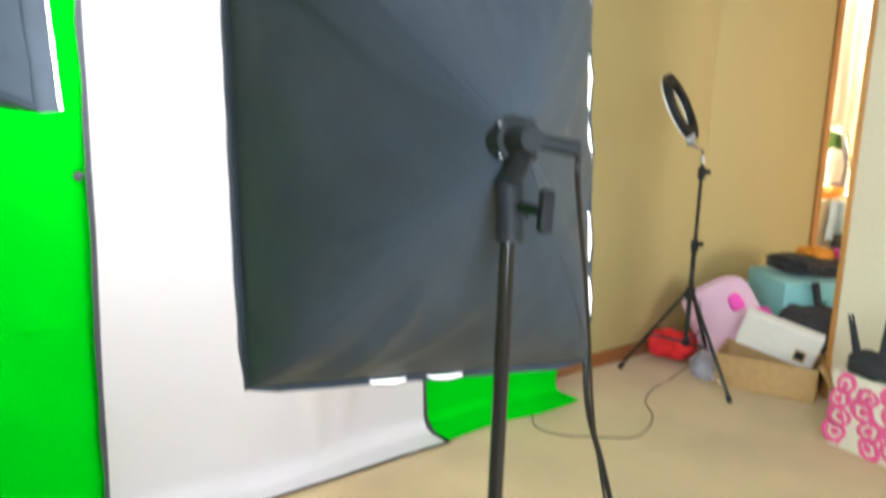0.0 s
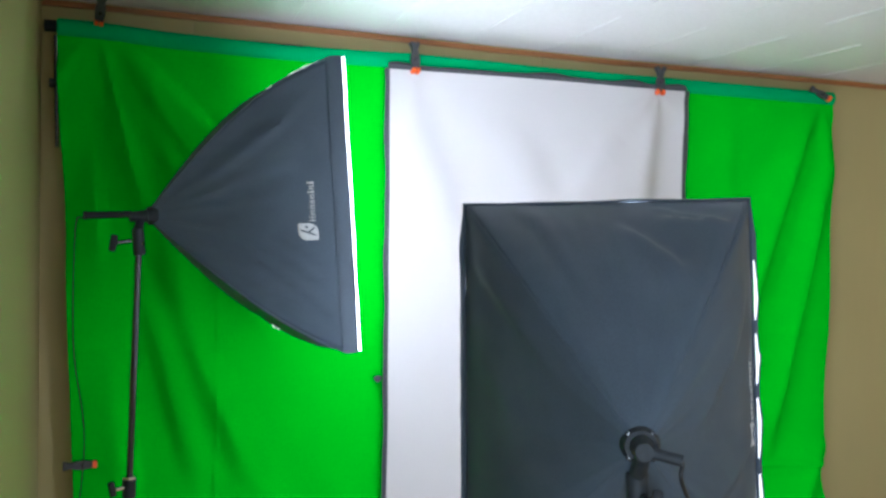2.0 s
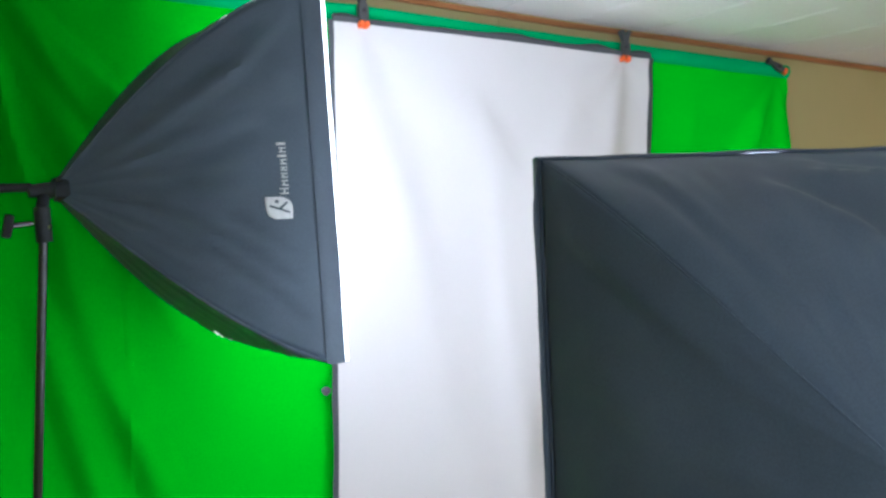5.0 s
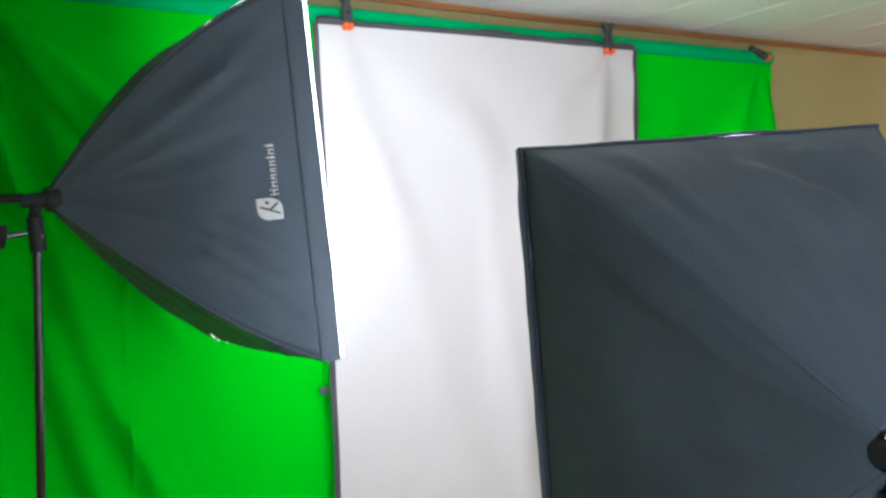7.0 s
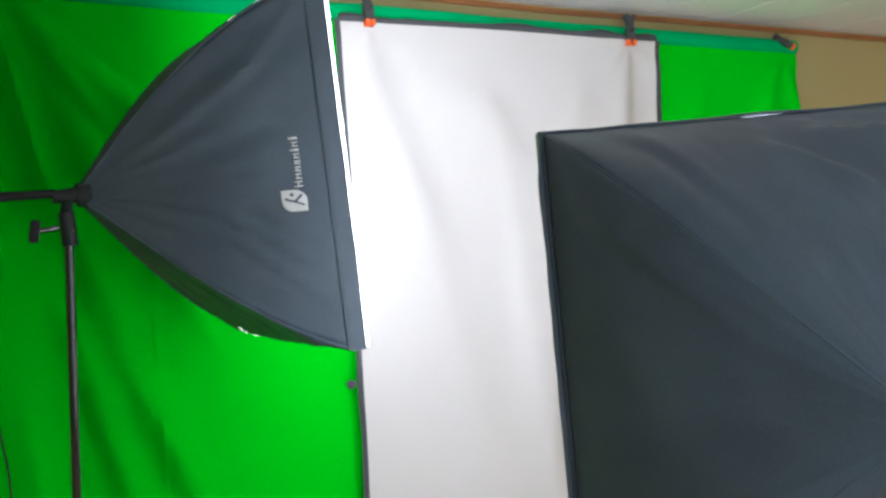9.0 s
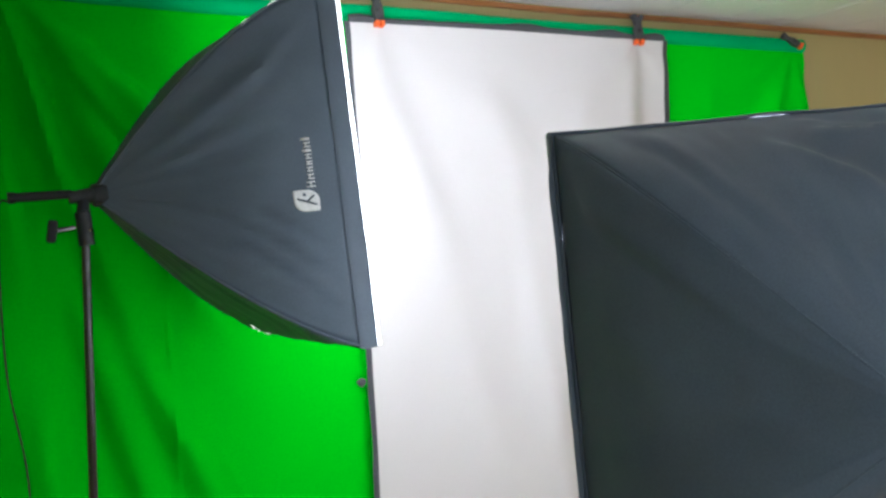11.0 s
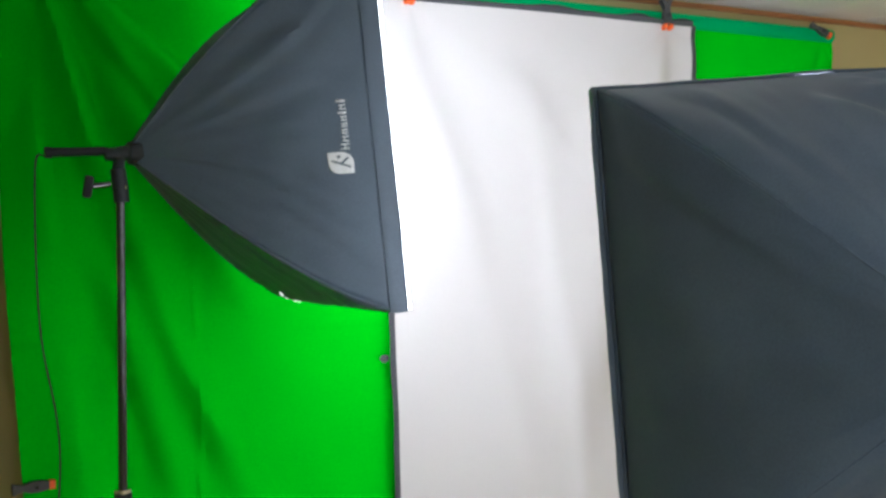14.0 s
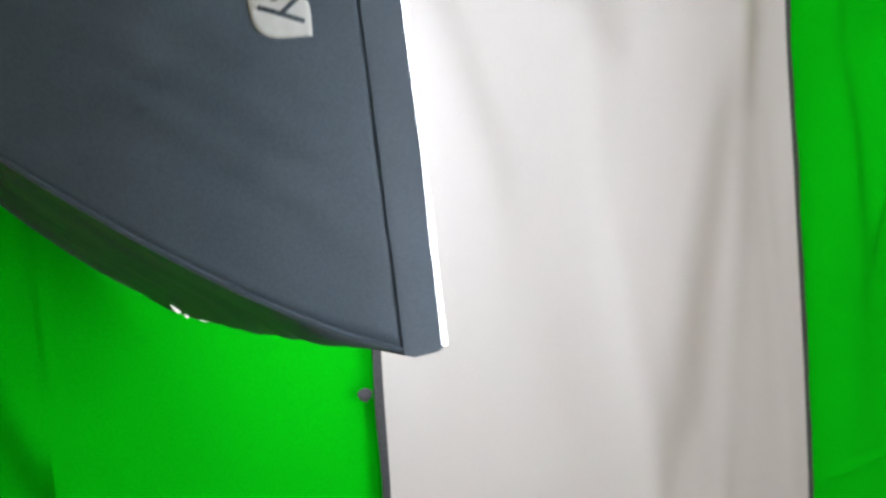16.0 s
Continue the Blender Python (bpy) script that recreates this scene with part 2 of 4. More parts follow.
# the opening in this side wall is out of view, added for a fill lamp
bm = span((X0 - 0.1, Y0, 0), (X0, -1.3, CEILING + 0.04))
span((X0 - 0.1, 0.0, 0), (X0, YB, CEILING + 0.04), 0, bm)
span((X0 - 0.1, -1.3, 0), (X0, 0.0, 0.8), 0, bm)
span((X0 - 0.1, -1.3, 1.9), (X0, 0.0, CEILING + 0.04), 0, bm)
wall_west = part("wall_west", bm, WALL, smooth=False)
tagged(wall_west, "beige side wall beside the green backdrop", "wall", kind="structure")

# unseen wall behind the walk, with three openings added for the fill lamps
bm = bmesh.new()
FILL_OPENINGS = ((1.6, 3.1), (3.55, 4.55), (5.85, 7.35))
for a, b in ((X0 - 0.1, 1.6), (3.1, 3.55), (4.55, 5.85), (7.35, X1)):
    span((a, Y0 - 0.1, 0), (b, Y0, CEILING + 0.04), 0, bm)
for a, b in FILL_OPENINGS:
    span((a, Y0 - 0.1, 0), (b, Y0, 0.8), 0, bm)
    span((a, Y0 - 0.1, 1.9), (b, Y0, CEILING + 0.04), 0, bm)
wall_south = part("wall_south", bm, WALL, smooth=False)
tagged(wall_south, "unseen beige wall with three added window openings", "wall", kind="structure")
for k, (a, b) in enumerate(FILL_OPENINGS):
    win = tagged(new("window_%d" % (k + 1)), "white frame of an added window opening, out of view", "window", kind="structure")
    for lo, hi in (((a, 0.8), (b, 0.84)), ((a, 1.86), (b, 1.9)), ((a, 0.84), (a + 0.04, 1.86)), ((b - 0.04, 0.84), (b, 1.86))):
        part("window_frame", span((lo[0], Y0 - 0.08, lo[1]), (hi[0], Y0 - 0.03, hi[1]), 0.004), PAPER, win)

# frame for the added opening in the side wall
win = tagged(new("window_4"), "white frame of an added window opening, out of view", "window", kind="structure")
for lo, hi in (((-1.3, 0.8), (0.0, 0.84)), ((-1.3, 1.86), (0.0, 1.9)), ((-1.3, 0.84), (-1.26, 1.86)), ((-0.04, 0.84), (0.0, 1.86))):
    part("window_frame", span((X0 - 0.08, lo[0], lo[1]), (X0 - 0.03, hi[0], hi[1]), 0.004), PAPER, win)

# partition with a cased end; the passage runs on behind it
bm = span((XP, Y0, 0), (XP + 0.1, 2.085, CEILING))
partition = part("wall_east", bm, CREAM, smooth=False)
tagged(partition, "cream partition wall that ends in a wooden casing", "wall", kind="structure")
casing = part("trim", span((XP - 0.008, 2.0855, 0), (XP + 0.108, 2.109, CEILING - 0.002), 0.004), OAK_UP)
tagged(casing, "orange oak casing on the end of the partition", "trim", kind="structure")

bm = span((X1, Y0 - 0.1, 0), (X1 + 0.1, 5.0, CEILING))
span((5.4, 4.9, 0), (X1, 5.0, CEILING), 0, bm)
span((5.4, YB + 0.112, 0), (5.5, 4.9, CEILING), 0, bm)
far_wall = part("wall_far", bm, CREAM, smooth=False)
tagged(far_wall, "cream walls of the passage and the far room", "wall", kind="structure")

# casing of the far doorway
door_trim = tagged(new("door_1"), "open doorway with an orange oak casing", "doorway", kind="structure")
part("door_jamb", span((DOOR_A - 0.065, YB - 0.016, 0), (DOOR_A - 0.001, YB - 0.001, DOOR_H + 0.06), 0.004), OAK_UP, door_trim)
part("door_jamb", span((DOOR_B + 0.001, YB - 0.016, 0), (DOOR_B + 0.065, YB - 0.001, DOOR_H + 0.06), 0.004), OAK_UP, door_trim)
part("door_header", span((DOOR_A, YB - 0.016, DOOR_H), (DOOR_B, YB - 0.001, DOOR_H + 0.06), 0.004), OAK, door_trim)
part("door_lining", span((DOOR_A, YB, 0), (DOOR_A + 0.015, YB + 0.112, DOOR_H - 0.001), 0.002), OAK_UP, door_trim)

# crown strip and baseboard, gently uneven along the wall
def strip(name, x0, x1, z0, z1, depth, label):
    def f(u, v):
        a = 2 * math.pi * v
        x = x0 + (x1 - x0) * u
        sag = (rise(x) if z0 > 1 else 0.0) + 0.004 * wob(x * 0.9, z0) + 0.0015 * wob(x * 7, z0, 3)
        y, z = math.cos(a), math.sin(a)
        k = 1 / max(abs(y), abs(z)) ** 0.75
        return Vector((x, YB - depth / 2 - 0.001 + depth / 2 * min(1, max(-1, y * k)), (z0 + z1) / 2 + sag + (z1 - z0) / 2 * min(1, max(-1, z * k))))
    ob = part(name, sheet(f, 120, 16), OAK)
    return tagged(ob, label, "trim", kind="structure")


strip("trim_crown", X0 + 0.001, X1 - 0.01, CEILING - 0.024, CEILING - 0.006, 0.011, "reddish-brown wooden strip between wall and ceiling")
strip("baseboard", X0 + 0.001, DOOR_A - 0.07, 0.0, 0.07, 0.012, "orange oak baseboard along the back wall")


# ---- photographic backdrops ----
ZTOP = 2.098


def hang(s, z_top, lead, radius=0.045):
    """Distance down the cloth to (how far it lies forward, height): it hangs, bends and runs out over the floor."""
    drop = z_top - radius - 0.004
    if s < drop:
        return 0.0, z_top - s
    turn = min((s - drop) / radius, math.pi / 2)
    fwd, z = radius * (1 - math.cos(turn)), 0.004 + radius * (1 - math.sin(turn))
    return fwd + max(0.0, s - drop - radius * math.pi / 2), z


def fan(x, z, cx, cz, count, amp, reach, lean=0.0, start=0.03):
    """Folds that spread from a clamp."""
    dx, dz = x - cx, cz - z
    r = math.hypot(dx, dz)
    ang = math.atan2(dx, max(dz, 1e-4)) + lean
    return amp * math.sin(count * ang + 1.3 * math.sin(r * 2.0)) * min(1, r / start / 4) * math.exp(-r / reach)


def crease(x, z, xa, za, xb, zb, width, amp):
    """A soft fold along a line from (xa, za) to (xb, zb), which fades out at its ends."""
    dx, dz = xb - xa, zb - za
    n = dx * dx + dz * dz
    k = ((x - xa) * dx + (z - za) * dz) / n
    if k < -0.25 or k > 1.25:
        return 0.0
    d = ((x - xa) * dz - (z - za) * dx) / math.sqrt(n)
    fade = min(1.0, max(0.0, (k + 0.25) / 0.35), max(0.0, (1.25 - k) / 0.35))
    return amp * math.tanh(d / width) * math.exp(-(d / (3.2 * width)) ** 2) * fade


GREEN_FOLDS = ((1.175, 2.02, 1.265, 1.62, 0.013, -0.030),
               (1.185, 2.03, 1.36, 1.52, 0.015, 0.034),
               (1.20, 2.04, 1.47, 1.66, 0.015, -0.030),
               (1.22, 2.05, 1.62, 1.75, 0.014, 0.020),
               (1.16, 2.00, 1.19, 1.45, 0.013, 0.026),
               (1.30, 1.95, 1.66, 1.25, 0.026, 0.04),
               (1.19, 1.99, 1.36, 1.61, 0.034, -0.060),
               (1.16, 1.86, 1.27, 1.54, 0.030, -0.055),
               (1.33, 1.42, 1.55, 0.83, 0.034, -0.050),
               (1.29, 1.26, 1.42, 0.78, 0.030, -0.040),
               (1.3, 2.0, 1.85, 1.5, 0.022, 0.0391),
               (1.45, 1.15, 1.85, 0.45, 0.037, 0.043),
               (1.62, 1.05, 1.98, 0.62, 0.045, 0.0313),
               (1.25, 1.0, 1.32, 0.3, 0.026, 0.0391),
               (3.8, 1.95, 3.58, 1.25, 0.022, 0.034),
               (3.86, 1.6, 3.7, 0.8, 0.022, 0.0469),
               (3.45, 2.0, 3.5, 1.1, 0.022, 0.008),
               (3.9, 0.6, 3.75, 0.2, 0.03, 0.0587))
WHITE_FOLDS = ((2.33, 1.62, 2.54, 0.6, 0.065, 0.0183),
               (2.53, 1.86, 2.68, 1.64, 0.043, 0.0083),
               (2.84, 1.84, 2.68, 1.64, 0.043, -0.0083),
               (3.02, 1.75, 2.72, 0.72, 0.072, 0.0204),
               (3.09, 1.9, 3.11, 0.9, 0.031, 0.0076),
               (3.15, 1.7, 3.14, 0.6, 0.029, -0.0064),
               (2.17, 1.98, 2.3, 1.55, 0.051, 0.0102),
               (3.06, 2.0, 3.05, 1.6, 0.031, 0.0076),
               (2.22, 1.2, 2.26, 0.4, 0.072, 0.0122),
               (2.85, 1.0, 2.95, 0.3, 0.072, 0.0143))


def green_depth(x, z):
    d = 0.012 * math.sin(5.2 * x + 0.9 * math.sin(1.7 * z)) + 0.006 * math.sin(13 * x + 1.1 * z)
    d += fan(x, z, 1.165, 2.11, 9, 0.075, 0.9)
    d += sum(crease(x, z, *c) for c in GREEN_FOLDS)
    d += fan(x, z, 3.86, 2.08, 11, 0.022, 0.6)
    d += 0.018 * wob(x * 1.7, z * 1.1, 4.0)
    d += 0.010 * bump01(z, 0.60 + 0.03 * wob(x * 2, 0, 9), 0.009)
    d += 0.008 * bump01(x, 1.52 + 0.01 * (z - 1), 0.006)
    d += 0.004 * bump01(z, 1.13, 0.010)
    d -= 0.02 * bump01(x, 3.55, 0.12) * max(0, 1 - z / 1.9)
    # pressed back behind the white cloth
    k = min(1.0, max(0.0, (x - 1.75) / 0.25), max(0.0, (3.45 - x) / 0.2)) if 1.75 < x < 3.45 else 0.0
    k = k * k * (3 - 2 * k)
    d = d * (1 - k) + min(d, 0.012) * 0.5 * k
    if d < 0:
        d = -0.016 * math.tanh(-d / 0.016)
    return d * min(1.0, max(0.04, (ZTOP - z - 0.045) / 0.28))


def green_f(u, v):
    s = v * 2.27
    fwd, z = hang(s, ZTOP, 0.2)
    low = max(0.0, 1 - z / 2.1)
    left = 1.048 + 0.085 * low ** 0.9 + 0.008 * wob(z * 3, 7)
    right = 3.922 + 0.012 * math.sin(2.4 * z + 0.4) - 0.03 * bump01(z, 0.85, 0.3) + 0.06 * bump01(z, 0.18, 0.22) + 0.003 * wob(z * 4, 2)
    x = left + (right - left) * u
    droop = 0.012 * math.sin(math.pi * min(1, max(0, (x - 1.157) / 0.98))) if x < 2.14 else 0.0
    y = 2.850 - green_depth(x, max(z, 0.05)) * (0.4 if fwd > 0.06 else 1) - fwd * (0.9 + 0.25 * wob(x * 2.2, 5))
    return Vector((x, y, z - droop * (1 - v) + 0.011 * max(0.0, 2.7 - x) * max(0.0, z) / 2.1))


backdrop = thing("green_backdrop", pose(0, 0, 0), "chroma green muslin backdrop with soft folds, clamped to a crossbar", "backdrop")
cloth = part("cloth", sheet(green_f, 280, 190), GREEN, backdrop)


def hem_f(u, v):
    # the pole pocket along the top
    p = green_f(0.001 + 0.998 * u, 0.0)
    a = math.pi * (1.25 * v - 0.25)
    return Vector((p.x, 2.853 - 0.020 * math.sin(a) - 0.002 * wob(p.x * 9, v), p.z - 0.022 + 0.026 * math.cos(a) + 0.002 * wob(p.x * 4, 3)))


part("pole_pocket", sheet(hem_f, 220, 10), HEM_GREEN, backdrop, "doubled teal-green hem")

# crossbar stand that carries it
stand = thing("backdrop_stand", pose(1.052, 2.885, 0), "black metal backdrop stand with a crossbar inside the hem", "backdrop stand")
part("crossbar", rod((-0.03, -0.03, 2.096), (2.86, -0.03, 2.076), 0.012), BLACK_METAL, stand)
part("end_cap", rod((-0.035, -0.03, 2.096), (-0.002, -0.03, 2.096), 0.018), BLACK_PLASTIC, stand)
for x in (0.0, 2.83):
    x += 0.10 if x < 1 else -0.05
    part("pole", rod((x, 0, 0.55), (x, 0, 2.10), 0.011), BLACK_METAL, stand)
    part("lower_pole", rod((x, 0, 0.12), (x, 0, 1.22), 0.014), BLACK_METAL, stand)
    part("collar", rod((x, 0, 1.19), (x, 0, 1.25), 0.019), BLACK_PLASTIC, stand)
    part("top_clamp", box((0.03, 0.04, 0.045), Matrix.Translation((x, 0.0, 2.085)), 0.005), BLACK_PLASTIC, stand)
    for k in range(3):
        a = radians(30 + 120 * k)
        part("leg", rod((x, 0, 0.32), (x + 0.04 * math.cos(a), 0.03 * math.sin(a), 0.01), 0.009), BLACK_METAL, stand)
part("hanging_rod", rod((0.0, -0.02, 1.74), (-0.004, -0.03, 2.07), 0.006), BLACK_METAL, stand)
knob = part("locking_knob", rod((-0.022, -0.02, 1.93), (0.010, -0.02, 1.93), 0.014, 0.012), BLACK_PLASTIC, stand)


def white_depth(x, z):
    d = sum(crease(x, z, *c) for c in WHITE_FOLDS) + fan(x, z, 2.143, 2.05, 6, 0.010, 0.6, 0.3, 0.10) + fan(x, z, 3.07, 2.04, 7, 0.014, 0.5, 0.2, 0.10)
    d += 0.013 * math.sin(7.0 * x + 0.7 + 0.8 * (2.0 - z)) * min(1, (2.1 - z) / 0.9)
    d += 0.010 * wob(x * 2.2, z * 1.3, 1.0) + 0.012 * bump01(x - 0.12 * (2 - z), 2.53, 0.05) * min(1, max(0, 1.9 - z))
    d += 0.010 * bump01(x + 0.10 * (2 - z), 3.06, 0.05) * min(1, max(0, (2.0 - z) * 1.5))
    d += 0.008 * bump01(x, 3.13 + 0.02 * math.sin(z * 3), 0.025) * max(0, 1 - abs(z - 1.2) / 0.8)
    if d < 0:
        d = -0.020 * math.tanh(-d / 0.020)
    return d


def white_f(u, v):
    zt = 2.045 + 0.006 * math.sin(math.pi * u) + 0.026 * max(0, u - 0.80)
    s = v * 2.165
    fwd, z = hang(s, zt, 0.2, 0.06)
    low = max(0.0, 1 - z / 2.05)
    left = 2.052 + 0.020 * low + 0.004 * wob(z * 3, 1)
    right = 3.200 + 0.010 * math.sin(2.2 * z) + 0.018 * bump01(z, 0.0, 0.25) + 0.012 * max(0.0, 1 - z / 1.1)
    x = left + (right - left) * u
    y = 2.806 - white_depth(x, z) * (0.3 if fwd > 0.08 else 1) - fwd
    return Vector((x, y, z + 0.002))


white = thing("white_backdrop", pose(0, 0, 0), "white fabric backdrop with black bound edges, clamped over the green one", "backdrop")
part("cloth", sheet(white_f, 150, 190), WHITE_CLOTH, white)


def lumpy_tab():
    bm = bmesh.new()
    bmesh.ops.create_icosphere(bm, subdivisions=3, radius=1.0)
    for v in bm.verts:
        d = v.co.copy()
        v.co = Vector((2.032 + 0.014 * d.x * (1 + 0.3 * d.z), 2.806 + 0.005 * d.y, 1.021 + 0.013 * d.z + 0.003 * wob(d.x * 2, d.z * 2)))
    return bm


def edge_band(f0, width, n=170, wave=0.0):
    """The binding along an edge of the white cloth: f0(k) gives a place and the way outward."""
    bm = bmesh.new()
    rows = []
    for i in range(n + 1):
        p, out = f0(i / n)
        w = width * (1 + wave * wob(i * 0.09, 2.0))
        back = Vector((0, 0.0035, 0))
        frontv = Vector((0, -0.0025, 0))
        rows.append([bm.verts.new(q) for q in (p - out * 0.002 + frontv, p + out * w + frontv * 0.4, p + out * w + back, p - out * 0.002 + back)])
    for a, b in zip(rows, rows[1:]):
        for k in range(4):
            bm.faces.new((a[k], a[(k + 1) % 4], b[(k + 1) % 4], b[k]))
    bm.faces.new(rows[0]), bm.faces.new(rows[-1])
    return bm


part("left_binding", edge_band(lambda k: (white_f(0, k), Vector((-1, 0.1, 0))), 0.013, wave=0.5), BINDING, white, "black stitched edge")
part("right_binding", edge_band(lambda k: (white_f(1, k), Vector((1, 0.2, 0))), 0.020, wave=0.5), BINDING, white, "black stitched edge")
part("bottom_binding", edge_band(lambda k: (white_f(k, 1) + Vector((0, 0, 0.003)), Vector((0, -1, 0))), 0.0035), BINDING, white, "black stitched edge")


def top_edge(k):
    return white_f(k, 0), Vector((0, 0.12, 1))


def top_bind():
    bm = bmesh.new()
    n, rows = 150, []
    for i in range(n + 1):
        k = i / n
        p, out = top_edge(k)
        # the binding curls and bulges between the clamps
        w = 0.013 + 0.010 * bump01(k, 0.52, 0.07) + 0.012 * bump01(k, 0.80, 0.05) + 0.010 * bump01(k, 0.97, 0.04) + 0.008 * bump01(k, 0.03, 0.05) + 0.003 * wob(i * 0.12)
        rows.append([bm.verts.new(q) for q in (p + Vector((0, -0.004, -0.003)), p + out * w * 0.5 + Vector((0, -0.010, 0)), p + out * w, p + out * w * 0.5 + Vector((0, 0.006, 0)), p + Vector((0, 0.004, -0.003)))])
    for a, b in zip(rows, rows[1:]):
        for j in range(5):
            bm.faces.new((a[j], a[(j + 1) % 5], b[(j + 1) % 5], b[j]))
    bm.faces.new(rows[0]), bm.faces.new(rows[-1])
    return bm


part("top_binding", top_bind(), BINDING, white, "black curling stitched edge")
part("elastic_tab", lumpy_tab(), BINDING, white, "small black elastic tab")


def clamp(m, label, size=1.0, spread=13.0):
    """A spring clamp: two crossed levers, orange jaw tips at the origin, levers along +z."""
    c = thing("spring_clamp", m @ Matrix.Scale(size, 4), label, "clamp", "spring clamps on the backdrops")
    for s in (-1, 1):
        arm = Matrix.Translation((0, 0, 0.042)) @ pose(0, 0, 0, 0, s * spread, 0)
        bm = bmesh.new()
        rings = []
        for k in range(9):
            u = k / 8
            z = -0.036 + 0.098 * u
            w = 0.0055 + 0.004 * math.sin(math.pi * min(1, u * 1.25)) + 0.002 * u
            x = s * 0.006 * math.sin(math.pi * u) * -1
            rings.append([bm.verts.new(arm @ Vector((x + w * cx, 0.011 * cy * (0.8 + 0.2 * u), z))) for cx, cy in ((-1, -1), (1, -1), (1, 1), (-1, 1))])
        for a, b in zip(rings, rings[1:]):
            for k in range(4):
                bm.faces.new((a[k], a[(k + 1) % 4], b[(k + 1) % 4], b[k]))
        bm.faces.new(rings[0]), bm.faces.new(rings[-1])
        part("lever", bm, LEVER, c)
        part("jaw_tip", box((0.013, 0.024, 0.017), arm @ Matrix.Translation((0, 0, -0.042)) @ pose(0, 0, 0, 0, -s * spread, 0), 0.003), ORANGE, c, "orange rubber jaw tip")
    part("pivot_pin", rod((0, -0.015, 0.042), (0, 0.015, 0.042), 0.005), BLACK_METAL, c)
    return c


clamp(pose(2.140, 2.800, 2.040, -10, 0, 4), "black spring clamp with orange tips on the white backdrop's top edge", 0.95, 11)
clamp(pose(3.072, 2.796, 2.034, -10, 3, -12), "black spring clamp with orange tips on the white backdrop's top edge", 0.95, 15)
clamp(pose(1.168, 2.818, 2.112, 50, 6, 5), "black spring clamp with orange tips on the green backdrop's hem", 0.95, 10)
clamp(pose(3.861, 2.818, 2.068, -14, -63, 0), "black spring clamp with orange tips lying across the green hem's corner", 0.82, 9)
clamp(pose(1.168, 2.815, 0.797, 0, -88, 12), "black spring clamp with orange tips on the green backdrop's side edge", 0.85, 8)


# ---- softboxes ----
DEPTH, HALF_W, HALF_H = 0.375, 0.238, 0.338


RIDGES = ((0.62, 0.16, 0.0045, 0.045), (0.34, 0.06, 0.0033, 0.04), (0.08, -0.04, 0.0036, 0.05), (-0.22, 0.05, 0.003, 0.035), (-0.5, -0.12, 0.0042, 0.045), (-0.74, -0.1, 0.0033, 0.035))


def profile(s):
    return 0.045 + 0.955 * (0.52 * s + 0.48 * math.sin(s * math.pi / 2))


def arch(s):
    """How much further the upper rods bow out, from hub to rim."""
    return math.sin(math.pi * s ** 0.85)


def profile_w(s):
    return 0.055 + 0.945 * (0.58 * s + 0.42 * math.sin(s * math.pi / 2))


def gape(w, wide, at):
    """Half the width of a gap in the rim band, ragged and pointed."""
    skew = 0.35 * math.sin(at * 90)
    k = (w - skew) / (1 - skew) if w > skew else (skew - w) / (1 + skew)
    return wide * (1 - k) ** 0.75 * (0.85 + 0.5 * wob(w * 2.5, at * 20)) if k < 1 else 0.0


